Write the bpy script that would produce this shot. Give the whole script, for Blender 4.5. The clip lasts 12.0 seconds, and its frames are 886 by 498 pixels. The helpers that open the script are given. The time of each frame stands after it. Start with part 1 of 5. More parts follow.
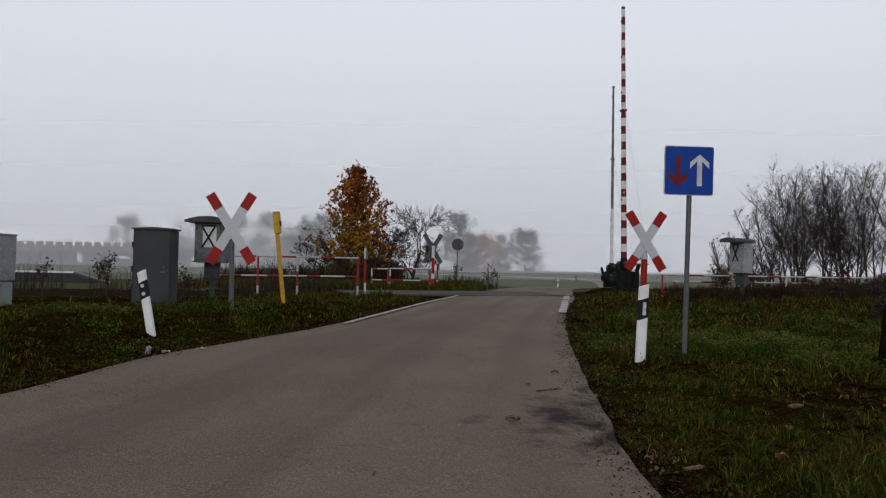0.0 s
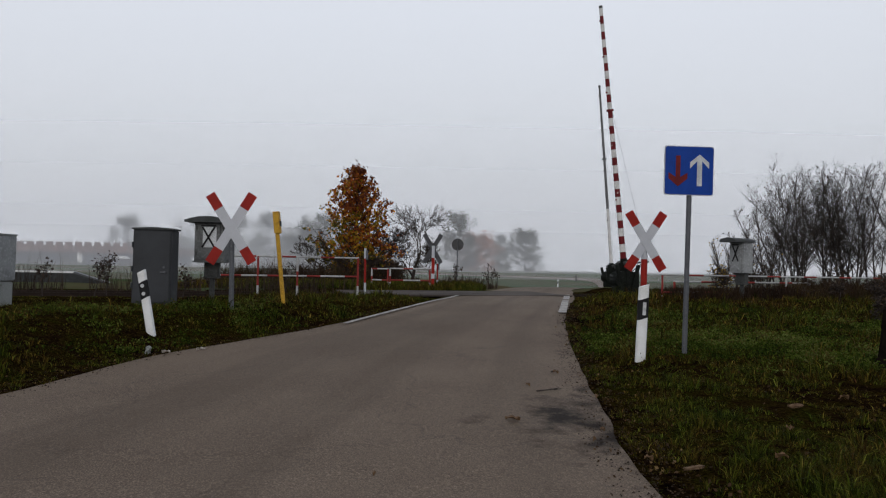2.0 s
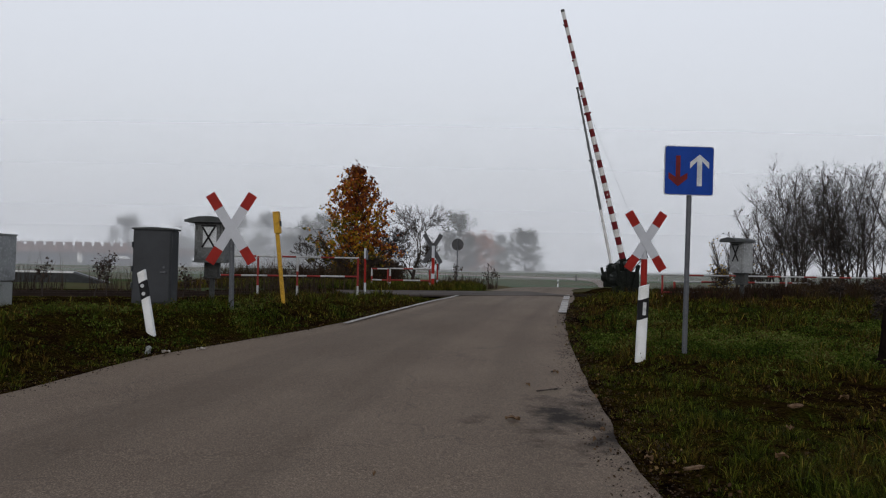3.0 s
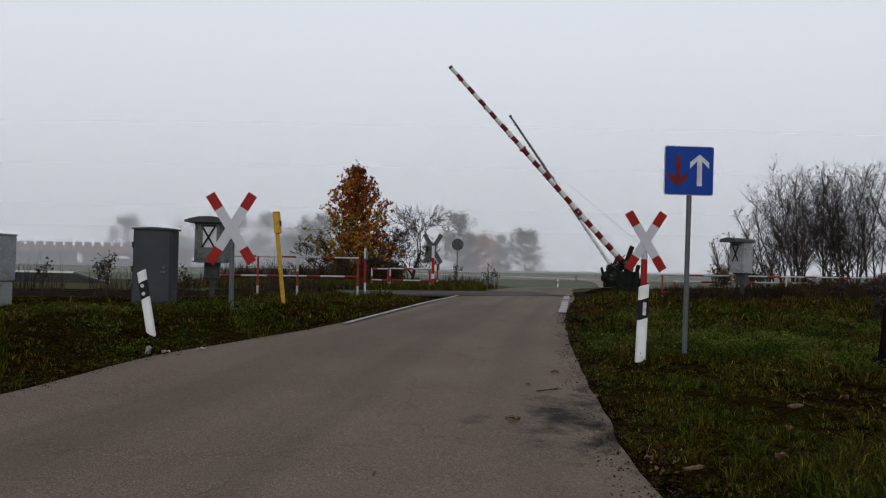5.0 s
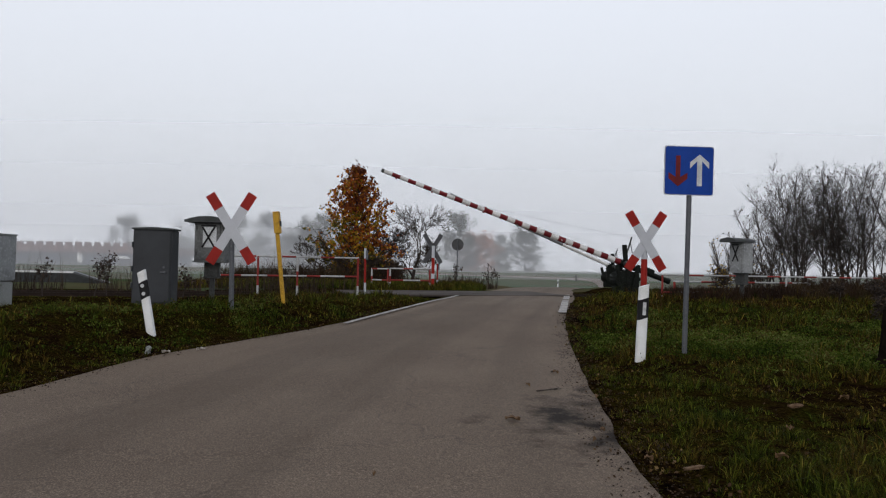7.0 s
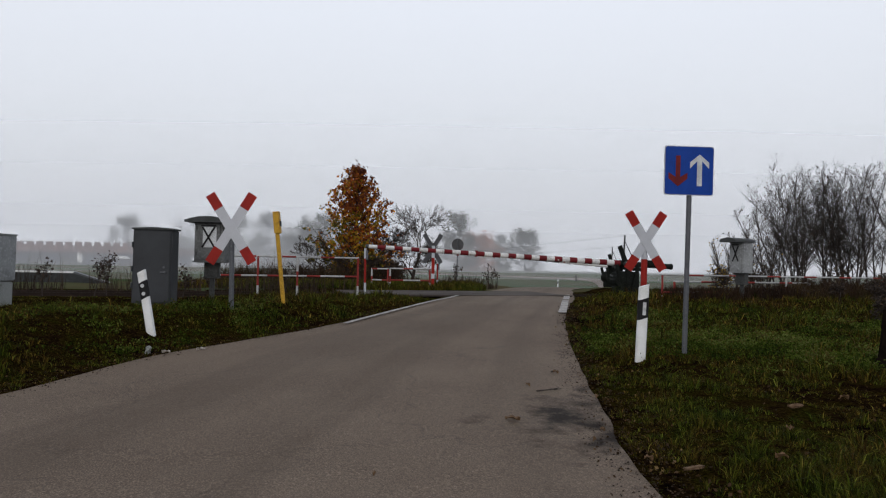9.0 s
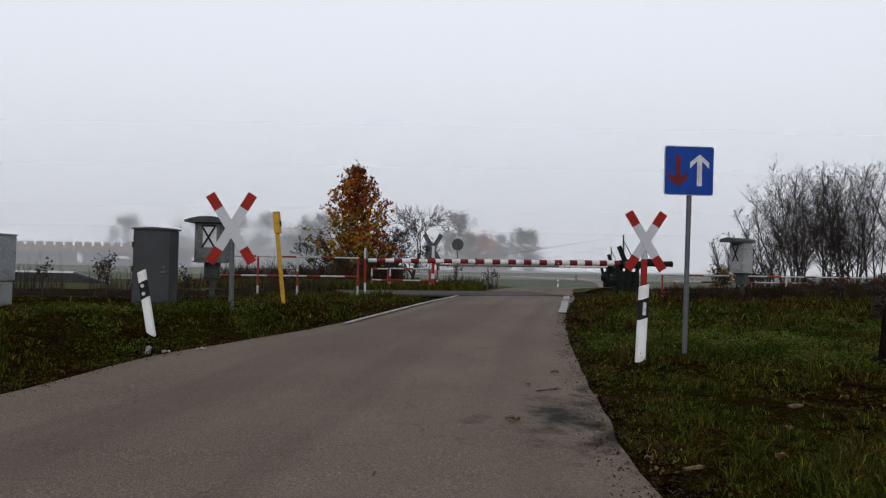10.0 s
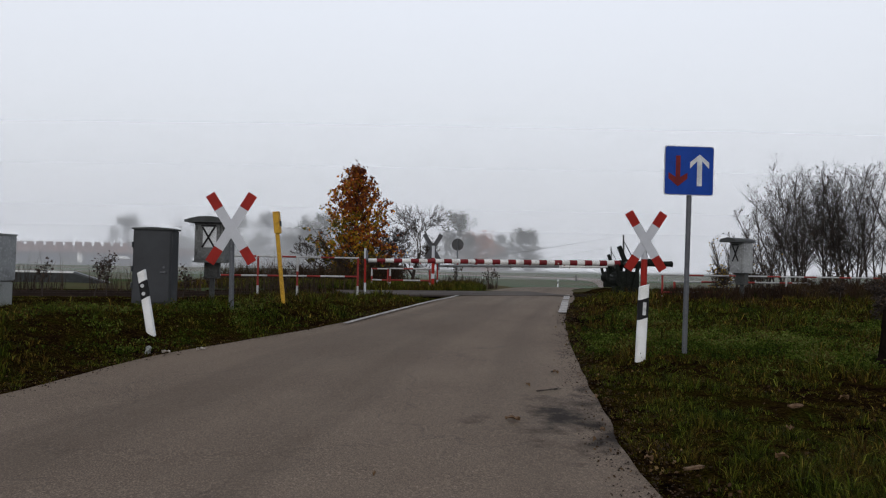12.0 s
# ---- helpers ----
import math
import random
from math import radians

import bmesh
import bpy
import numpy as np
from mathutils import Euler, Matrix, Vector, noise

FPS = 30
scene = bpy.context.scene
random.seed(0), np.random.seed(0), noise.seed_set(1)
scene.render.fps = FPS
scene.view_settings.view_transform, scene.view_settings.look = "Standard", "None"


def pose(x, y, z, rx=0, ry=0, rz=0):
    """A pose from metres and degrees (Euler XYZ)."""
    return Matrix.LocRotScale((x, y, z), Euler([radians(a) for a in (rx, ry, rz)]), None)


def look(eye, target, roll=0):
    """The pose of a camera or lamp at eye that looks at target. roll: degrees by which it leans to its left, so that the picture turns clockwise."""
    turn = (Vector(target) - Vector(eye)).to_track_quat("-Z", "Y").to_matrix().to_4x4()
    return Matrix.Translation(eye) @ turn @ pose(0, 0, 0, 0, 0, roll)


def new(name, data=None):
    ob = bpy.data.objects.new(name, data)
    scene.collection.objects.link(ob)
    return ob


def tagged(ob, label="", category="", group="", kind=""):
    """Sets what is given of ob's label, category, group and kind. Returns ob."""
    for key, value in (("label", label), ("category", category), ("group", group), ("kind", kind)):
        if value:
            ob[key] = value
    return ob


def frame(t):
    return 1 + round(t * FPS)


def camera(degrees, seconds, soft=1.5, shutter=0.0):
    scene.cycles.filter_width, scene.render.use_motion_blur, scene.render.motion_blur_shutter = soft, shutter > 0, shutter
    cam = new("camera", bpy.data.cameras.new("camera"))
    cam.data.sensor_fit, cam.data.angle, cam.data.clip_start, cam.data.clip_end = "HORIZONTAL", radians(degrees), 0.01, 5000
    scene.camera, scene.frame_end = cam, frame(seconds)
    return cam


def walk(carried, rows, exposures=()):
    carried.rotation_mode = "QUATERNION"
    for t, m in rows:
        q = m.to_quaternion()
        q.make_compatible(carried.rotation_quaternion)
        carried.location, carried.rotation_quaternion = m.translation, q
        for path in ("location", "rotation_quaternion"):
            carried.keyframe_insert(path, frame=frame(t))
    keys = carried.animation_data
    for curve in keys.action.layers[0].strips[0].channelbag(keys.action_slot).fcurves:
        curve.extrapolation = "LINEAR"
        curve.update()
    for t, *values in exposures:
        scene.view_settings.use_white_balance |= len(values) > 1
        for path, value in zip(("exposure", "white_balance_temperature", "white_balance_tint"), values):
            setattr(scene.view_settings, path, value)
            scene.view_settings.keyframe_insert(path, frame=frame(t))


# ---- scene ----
cam = camera(65.0, 12.0, soft=1.2)
EYE = (0.0, 0.0, 1.3)
STAND = look(EYE, (0.0, 36.75, 2.3), 1.0)
walk(cam, [(0.0, STAND), (12.0, STAND)], exposures=[(0.0, -0.04), (6.5, -0.04), (7.0, 0.12), (12.0, 0.12)])

# ---- sky and light: a foggy, overcast autumn morning ----
world = bpy.data.worlds.new("foggy_sky")
scene.world = world
world.use_nodes = True
wn, wl = world.node_tree.nodes, world.node_tree.links
wn.clear()
w_out, w_bg = wn.new("ShaderNodeOutputWorld"), wn.new("ShaderNodeBackground")
w_sky = wn.new("ShaderNodeTexSky")
w_sky.sky_type, w_sky.sun_disc = "NISHITA", False
w_sky.sun_elevation, w_sky.sun_rotation = radians(26), radians(190)
w_sky.dust_density, w_sky.air_density = 8.0, 2.0
w_dim = wn.new("ShaderNodeMixRGB")
w_dim.blend_type, w_dim.inputs[0].default_value, w_dim.inputs[2].default_value = "MULTIPLY", 1.0, (0.06, 0.06, 0.06, 1)
w_co, w_sep, w_ramp = wn.new("ShaderNodeTexCoord"), wn.new("ShaderNodeSeparateXYZ"), wn.new("ShaderNodeValToRGB")
els = w_ramp.color_ramp.elements
els[0].position, els[0].color = 0.0, (0.61, 0.635, 0.675, 1)
els[1].position, els[1].color = 1.0, (0.36, 0.385, 0.43, 1)
for p, c in ((0.07, (0.665, 0.695, 0.745, 1)), (0.20, (0.735, 0.77, 0.84, 1)), (0.36, (0.79, 0.83, 0.915, 1)), (0.62, (0.50, 0.535, 0.60, 1))):
    e = els.new(p)
    e.color = c
w_mix = wn.new("ShaderNodeMixRGB")
w_mix.inputs[0].default_value = 0.92
wl.new(w_co.outputs["Generated"], w_sep.inputs[0])
wl.new(w_sep.outputs["Z"], w_ramp.inputs[0])
wl.new(w_sky.outputs[0], w_dim.inputs[1])
wl.new(w_dim.outputs[0], w_mix.inputs[1])
wl.new(w_ramp.outputs[0], w_mix.inputs[2])
wl.new(w_mix.outputs[0], w_bg.inputs[0])
wl.new(w_bg.outputs[0], w_out.inputs[0])
w_bg.inputs[1].default_value = 1.0

sun = new("sun", bpy.data.lights.new("sun", "SUN"))
sun.data.energy, sun.data.angle, sun.data.color = 0.6, radians(50), (1.0, 0.96, 0.91)
sun.matrix_world = look((-6, -30, 15), (0, 0, 0))


# ---- materials ----
def mat(name, base, dark=None, light=None, rough=0.7, metal=0.0, grain=30.0, patch=1.2, bump=0.15, rough_var=0.12, random_hue=0.0, spots=None, spec=0.4):
    """Base colour varied by broad patches (towards dark) and by fine grain (towards light), with relief and uneven gloss."""
    m = bpy.data.materials.new(name)
    m.use_nodes = True
    n, l = m.node_tree.nodes, m.node_tree.links
    b = n["Principled BSDF"]
    b.inputs["Metallic"].default_value, b.inputs["Specular IOR Level"].default_value = metal, spec
    co = n.new("ShaderNodeTexCoord")
    big, fine = n.new("ShaderNodeTexNoise"), n.new("ShaderNodeTexNoise")
    big.inputs["Scale"].default_value, big.inputs["Detail"].default_value = patch, 5
    fine.inputs["Scale"].default_value, fine.inputs["Detail"].default_value = grain, 4
    l.new(co.outputs["Object"], big.inputs["Vector"])
    l.new(co.outputs["Object"], fine.inputs["Vector"])
    dark = dark or tuple(c * 0.6 for c in base)
    light = light or tuple(min(1, c * 1.35) for c in base)
    r1, r2 = n.new("ShaderNodeMapRange"), n.new("ShaderNodeMapRange")
    for r, a, z in ((r1, 0.40, 0.66), (r2, 0.48, 0.72)):
        r.inputs[1].default_value, r.inputs[2].default_value = a, z
    l.new(big.outputs[0], r1.inputs[0])
    l.new(fine.outputs[0], r2.inputs[0])
    m1, m2 = n.new("ShaderNodeMixRGB"), n.new("ShaderNodeMixRGB")
    m1.inputs[1].default_value, m1.inputs[2].default_value = (*base, 1), (*dark, 1)
    m2.inputs[2].default_value = (*light, 1)
    l.new(r1.outputs[0], m1.inputs[0])
    l.new(m1.outputs[0], m2.inputs[1])
    l.new(r2.outputs[0], m2.inputs[0])
    last = m2.outputs[0]
    if random_hue:
        geo, hsv = n.new("ShaderNodeNewGeometry"), n.new("ShaderNodeHueSaturation")
        rr = n.new("ShaderNodeMapRange")
        rr.inputs[3].default_value, rr.inputs[4].default_value = 1 - random_hue, 1 + random_hue
        l.new(geo.outputs["Random Per Island"], rr.inputs[0])
        l.new(rr.outputs[0], hsv.inputs["Value"])
        l.new(last, hsv.inputs["Color"])
        last = hsv.outputs[0]
    if spots:
        sp, rs, ms = n.new("ShaderNodeTexNoise"), n.new("ShaderNodeMapRange"), n.new("ShaderNodeMixRGB")
        sp.inputs["Scale"].default_value, sp.inputs["Detail"].default_value = spots[0], 8
        rs.inputs[1].default_value, rs.inputs[2].default_value = spots[1], spots[1] + 0.06
        ms.inputs[2].default_value = (*spots[2], 1)
        l.new(co.outputs["Object"], sp.inputs["Vector"])
        l.new(sp.outputs[0], rs.inputs[0])
        l.new(rs.outputs[0], ms.inputs[0])
        l.new(last, ms.inputs[1])
        last = ms.outputs[0]
    l.new(last, b.inputs["Base Color"])
    rg = n.new("ShaderNodeMapRange")
    rg.inputs[3].default_value, rg.inputs[4].default_value = rough - rough_var, min(1, rough + rough_var)
    l.new(big.outputs[0], rg.inputs[0])
    l.new(rg.outputs[0], b.inputs["Roughness"])
    if bump:
        bp = n.new("ShaderNodeBump")
        bp.inputs["Strength"].default_value, bp.inputs["Distance"].default_value = bump, 0.01
        l.new(fine.outputs[0], bp.inputs["Height"])
        l.new(bp.outputs[0], b.inputs["Normal"])
    return m


def leaf_mat(name, stops, patch=0.8, through_light=0.25):
    """Leaves or blades: each takes a colour from the stops at random, in drifts."""
    m = bpy.data.materials.new(name)
    m.use_nodes = True
    n, l = m.node_tree.nodes, m.node_tree.links
    b, out = n["Principled BSDF"], n["Material Output"]
    geo, co, big = n.new("ShaderNodeNewGeometry"), n.new("ShaderNodeTexCoord"), n.new("ShaderNodeTexNoise")
    big.inputs["Scale"].default_value, big.inputs["Detail"].default_value = patch, 3
    l.new(co.outputs["Object"], big.inputs["Vector"])
    mx = n.new("ShaderNodeMath")
    mx.operation = "MULTIPLY_ADD"
    mx.inputs[1].default_value, mx.inputs[2].default_value = 0.7, -0.35
    l.new(geo.outputs["Random Per Island"], mx.inputs[0])
    ad, st = n.new("ShaderNodeMath"), n.new("ShaderNodeMapRange")
    st.inputs[1].default_value, st.inputs[2].default_value = 0.3, 0.7
    l.new(big.outputs[0], st.inputs[0])
    l.new(st.outputs[0], ad.inputs[0])
    l.new(mx.outputs[0], ad.inputs[1])
    ramp = n.new("ShaderNodeValToRGB")
    e = ramp.color_ramp.elements
    e[0].position, e[0].color = stops[0][0], (*stops[0][1], 1)
    e[1].position, e[1].color = stops[-1][0], (*stops[-1][1], 1)
    for p, c in stops[1:-1]:
        e.new(p).color = (*c, 1)
    l.new(ad.outputs[0], ramp.inputs[0])
    l.new(ramp.outputs[0], b.inputs["Base Color"])
    b.inputs["Roughness"].default_value, b.inputs["Specular IOR Level"].default_value = 0.7, 0.12
    tr, mix = n.new("ShaderNodeBsdfTranslucent"), n.new("ShaderNodeMixShader")
    l.new(ramp.outputs[0], tr.inputs[0])
    mix.inputs[0].default_value = through_light
    l.new(b.outputs[0], mix.inputs[1])
    l.new(tr.outputs[0], mix.inputs[2])
    l.new(mix.outputs[0], out.inputs[0])
    return m


def fog_mat(name, amount, top):
    """Fog: lets most light by and scatters on the sky's light from above, thinning out upwards."""
    m = bpy.data.materials.new(name)
    m.use_nodes = True
    n, l = m.node_tree.nodes, m.node_tree.links
    n.remove(n["Principled BSDF"])
    out = n["Material Output"]
    co, sep, fade = n.new("ShaderNodeTexCoord"), n.new("ShaderNodeSeparateXYZ"), n.new("ShaderNodeMapRange")
    fade.inputs[1].default_value, fade.inputs[2].default_value = 0.0, top
    fade.inputs[3].default_value, fade.inputs[4].default_value = 1.0, 0.0
    thin, dose = n.new("ShaderNodeMath"), n.new("ShaderNodeMath")
    thin.operation, thin.inputs[1].default_value = "POWER", 4.0
    dose.operation, dose.inputs[1].default_value = "MULTIPLY", amount
    l.new(fade.outputs[0], thin.inputs[0])
    l.new(thin.outputs[0], dose.inputs[0])
    l.new(co.outputs["Object"], sep.inputs[0])
    l.new(sep.outputs["Z"], fade.inputs[0])
    up, down = n.new("ShaderNodeCombineXYZ"), n.new("ShaderNodeCombineXYZ")
    up.inputs[2].default_value, down.inputs[2].default_value = 1.0, -1.0
    d, t, tp, both, mix = n.new("ShaderNodeBsdfDiffuse"), n.new("ShaderNodeBsdfTranslucent"), n.new("ShaderNodeBsdfTransparent"), n.new("ShaderNodeAddShader"), n.new("ShaderNodeMixShader")
    d.inputs[0].default_value = t.inputs[0].default_value = FOG_WHITE
    l.new(up.outputs[0], d.inputs["Normal"])
    l.new(down.outputs[0], t.inputs["Normal"])
    l.new(d.outputs[0], both.inputs[0])
    l.new(t.outputs[0], both.inputs[1])
    l.new(dose.outputs[0], mix.inputs[0])
    l.new(tp.outputs[0], mix.inputs[1])
    l.new(both.outputs[0], mix.inputs[2])
    l.new(mix.outputs[0], out.inputs[0])
    return m


FOG_WHITE = (0.925, 0.925, 0.94, 1)
RAIL_WHITE = mat("dirty_white_rail_paint", (0.42, 0.42, 0.42), (0.24, 0.235, 0.23), rough=0.55, grain=60, patch=3, bump=0.08, spots=(12, 0.68, (0.16, 0.12, 0.10)))
RAIL_RED = mat("faded_red_rail_paint", (0.24, 0.03, 0.026), (0.14, 0.025, 0.02), spec=0.15, rough=0.6, grain=60, patch=3, bump=0.08, spots=(12, 0.70, (0.3, 0.24, 0.22)))
WHITE = mat("white_enamel", (0.51, 0.525, 0.57), (0.44, 0.455, 0.49), (0.54, 0.555, 0.60), rough=0.45, grain=60, patch=3, bump=0.02, spots=(14, 0.80, (0.4, 0.36, 0.32)))
RED = mat("red_enamel", (0.30, 0.017, 0.012), (0.22, 0.014, 0.010), (0.33, 0.021, 0.015), spec=0.15, rough=0.5, grain=60, patch=5, bump=0.05, spots=(14, 0.73, (0.5, 0.42, 0.38)))
BOOM_RED = mat("boom_red_paint", (0.15, 0.014, 0.018), (0.095, 0.011, 0.013), spec=0.15, rough=0.55, grain=40, patch=4, bump=0.05, spots=(9, 0.68, (0.5, 0.46, 0.44)))
BOOM_WHITE = mat("boom_white_paint", (0.66, 0.66, 0.65), (0.42, 0.42, 0.41), rough=0.55, grain=40, patch=4, bump=0.05, spots=(9, 0.70, (0.2, 0.17, 0.15)))
BOOM_GREY = mat("boom_grey_back", (0.13, 0.132, 0.135), (0.08, 0.08, 0.08), rough=0.5, grain=30, patch=3, bump=0.05)
BLUE = mat("sign_blue_sheeting", (0.002, 0.043, 0.29), (0.002, 0.036, 0.24), spec=0.2, rough=0.5, grain=80, patch=5, bump=0.02)
SIGN_RED = mat("sign_red_sheeting", (0.15, 0.008, 0.010), spec=0.2, rough=0.4, grain=80, patch=5, bump=0.02)
# darker grey stands for backlight on the left signal box; the spots are grime
BOX_BACKLIT = mat("backlit_grimy_metal_box", (0.135, 0.14, 0.14), (0.085, 0.088, 0.088), spec=0.2, rough=0.65, grain=25, patch=4, bump=0.06, spots=(10, 0.66, (0.06, 0.06, 0.055)))
SIGN_WHITE = mat("sign_white_sheeting", (0.55, 0.57, 0.59), rough=0.4, grain=80, patch=5, bump=0.02)
GALV = mat("galvanised_steel", (0.092, 0.097, 0.108), (0.068, 0.072, 0.08), rough=0.55, metal=0.2, grain=50, patch=8, bump=0.06)
DARK_STEEL = mat("dark_steel", (0.07, 0.072, 0.07), (0.04, 0.04, 0.04), spec=0.15, rough=0.55, metal=0.3, grain=40, patch=6, bump=0.1, spots=(8, 0.66, (0.1, 0.06, 0.04)))
MACHINE = mat("dark_green_machine_paint", (0.008, 0.010, 0.008), (0.005, 0.006, 0.005), (0.016, 0.019, 0.015), spec=0.12, rough=0.65, grain=30, patch=5, bump=0.15, spots=(7, 0.70, (0.04, 0.045, 0.036)))
CAB_GREY = mat("grey_cabinet_paint", (0.046, 0.049, 0.055), (0.036, 0.038, 0.042), (0.056, 0.059, 0.064), spec=0.15, rough=0.55, grain=70, patch=2.5, bump=0.05, spots=(20, 0.75, (0.2, 0.2, 0.2)))
BOX_GREY = mat("pale_grey_plastic_box", (0.27, 0.28, 0.285), (0.17, 0.175, 0.18), rough=0.6, grain=25, patch=4, bump=0.06, spots=(10, 0.66, (0.12, 0.12, 0.11)))
CONCRETE = mat("weathered_concrete", (0.27, 0.28, 0.27), (0.15, 0.16, 0.15), rough=0.85, grain=45, patch=3, bump=0.3, spots=(6, 0.64, (0.11, 0.115, 0.10)))
ROOF_FELT = mat("dark_felt_roof", (0.05, 0.052, 0.055), (0.035, 0.04, 0.035), rough=0.85, grain=40, patch=6, bump=0.3)
YELLOW = mat("yellow_gas_post_paint", (0.52, 0.30, 0.035), (0.38, 0.21, 0.03), spec=0.15, rough=0.55, grain=40, patch=6, bump=0.08, spots=(12, 0.68, (0.2, 0.12, 0.04)))
BLACK = mat("black_paint", (0.015, 0.015, 0.016), spec=0.15, rough=0.5, grain=50, patch=5, bump=0.03)
POST_WHITE = mat("white_plastic_post", (0.80, 0.81, 0.82), (0.68, 0.68, 0.66), (0.83, 0.84, 0.85), rough=0.5, grain=50, patch=4, bump=0.02, spots=(16, 0.80, (0.3, 0.28, 0.24)))
REFLECT = mat("reflector", (0.55, 0.56, 0.57), rough=0.2, grain=120, patch=20, bump=0.1)
SIGN_BACK = mat("grey_sign_back", (0.075, 0.075, 0.08), rough=0.6, metal=0.2, grain=40, patch=5, bump=0.04)
LINE = mat("worn_white_road_paint", (0.40, 0.38, 0.36), (0.20, 0.185, 0.175), rough=0.75, grain=60, patch=5, bump=0.2, spots=(11, 0.60, (0.11, 0.10, 0.10)))
RAIL = mat("rusty_rail", (0.026, 0.017, 0.013), (0.018, 0.012, 0.010), spec=0.15, rough=0.75, metal=0.0, grain=40, patch=5, bump=0.2)
RAIL_TOP = mat("polished_rail_head", (0.4, 0.4, 0.41), rough=0.3, metal=0.9, grain=60, patch=3, bump=0.03)
BALLAST = mat("track_ballast", (0.11, 0.095, 0.085), (0.06, 0.05, 0.045), rough=0.95, spec=0.1, grain=25, patch=2, bump=0.8)
SLEEPER = mat("old_sleeper", (0.06, 0.05, 0.042), rough=0.9, grain=20, patch=4, bump=0.4)
BARK = mat("dark_bark", (0.045, 0.036, 0.032), (0.028, 0.023, 0.02), rough=0.95, spec=0.1, grain=20, patch=3, bump=0.5)
BARK_PALE = mat("grey_brown_bark", (0.075, 0.06, 0.055), (0.045, 0.037, 0.034), rough=0.95, spec=0.1, grain=20, patch=3, bump=0.5)
THICKET_BARK = mat("damp_grey_bark", (0.052, 0.043, 0.040), (0.032, 0.027, 0.025), rough=0.95, spec=0.1, grain=20, patch=3, bump=0.4)
WALL_DARK = mat("dark_wall_cladding", (0.032, 0.035, 0.036), rough=0.8, grain=8, patch=0.8, bump=0.1)
FACTORY_WALL = mat("factory_wall", (0.045, 0.055, 0.085), (0.035, 0.04, 0.06), rough=0.8, grain=3, patch=0.2, bump=0.05)
FACTORY_ROOF = mat("factory_roof", (0.16, 0.085, 0.075), (0.12, 0.07, 0.06), rough=0.9, grain=3, patch=0.2, bump=0.05)
FACTORY_LIGHT = mat("pale_van_paint", (0.75, 0.75, 0.75), rough=0.5, grain=10, patch=1, bump=0)


# ---- building helpers ----
def box(bm, size, at=(0, 0, 0), turn=None, bevel=0.0, mi=0):
    made = bmesh.ops.create_cube(bm, size=1.0)["verts"]
    bmesh.ops.scale(bm, vec=size, verts=made)
    if bevel:
        edges = list({e for v in made for e in v.link_edges})
        made = list({v for f in bmesh.ops.bevel(bm, geom=edges, offset=bevel, segments=2, affect="EDGES")["faces"] for v in f.verts} | {v for v in made if v.is_valid})
    m = Matrix.Translation(at) @ (turn or Matrix())
    bmesh.ops.transform(bm, matrix=m, verts=made)
    for f in {f for v in made for f in v.link_faces}:
        f.material_index = mi
    return made


def rod(bm, a, b, r1, r2=None, seg=12, mi=0):
    a, b = Vector(a), Vector(b)
    m = Matrix.Translation((a + b) / 2) @ (b - a).to_track_quat("Z", "Y").to_matrix().to_4x4()
    made = bmesh.ops.create_cone(bm, cap_ends=True, segments=seg, radius1=r1, radius2=r1 if r2 is None else r2, depth=(b - a).length, matrix=m)["verts"]
    for f in {f for v in made for f in v.link_faces}:
        f.material_index = mi
        f.smooth = len(f.verts) == 4
        if len(f.verts) != 4:
            for e in f.edges:
                e.smooth = False
    return made


def striped(bm, rings):
    """One unbroken round tube through rings of (place, radius, paint of the stretch that follows)."""
    seg, last = 12, None
    d = (Vector(rings[-1][0]) - Vector(rings[0][0])).normalized()
    a = d.orthogonal().normalized()
    b = d.cross(a)
    first = None
    for p, r, mi in rings:
        ring = [bm.verts.new(Vector(p) + a * (r * math.cos(2 * math.pi * i / seg)) + b * (r * math.sin(2 * math.pi * i / seg))) for i in range(seg)]
        if last:
            for i in range(seg):
                f = bm.faces.new((last[0][i], last[0][(i + 1) % seg], ring[(i + 1) % seg], ring[i]))
                f.material_index, f.smooth = last[1], True
        first = first or ring
        last = (ring, mi)
    for ring, mi in ((first[::-1], rings[0][2]), (last[0], rings[-2][2])):
        f = bm.faces.new(ring)
        f.material_index = mi
        for e in f.edges:
            e.smooth = False


def prism(bm, outline, depth, at=Matrix(), mi=0):
    """An outline in x and z, drawn out in y by depth."""
    ring = [bm.verts.new(at @ Vector((x, -depth / 2, z))) for x, z in outline]
    back = [bm.verts.new(at @ Vector((x, depth / 2, z))) for x, z in outline]
    n = len(ring)
    faces = [bm.faces.new(ring), bm.faces.new(back[::-1])]
    faces += [bm.faces.new((ring[(i + 1) % n], ring[i], back[i], back[(i + 1) % n])) for i in range(n)]
    for f in faces:
        f.material_index = mi
    bmesh.ops.recalc_face_normals(bm, faces=faces)


def rounded(w, h, r, k=5):
    out = []
    for cx, cz, a0 in ((w / 2 - r, h / 2 - r, 0), (-w / 2 + r, h / 2 - r, 90), (-w / 2 + r, -h / 2 + r, 180), (w / 2 - r, -h / 2 + r, 270)):
        out += [(cx + r * math.cos(radians(a0 + 90 * i / k)), cz + r * math.sin(radians(a0 + 90 * i / k))) for i in range(k + 1)]
    return out


def part(name, bm, material, parent, label=""):
    me = bpy.data.meshes.new(name)
    bm.normal_update()
    bm.to_mesh(me)
    bm.free()
    for m in material if isinstance(material, (list, tuple)) else [material]:
        me.materials.append(m)
    ob = new(name, me)
    ob.parent = parent
    return tagged(ob, label)


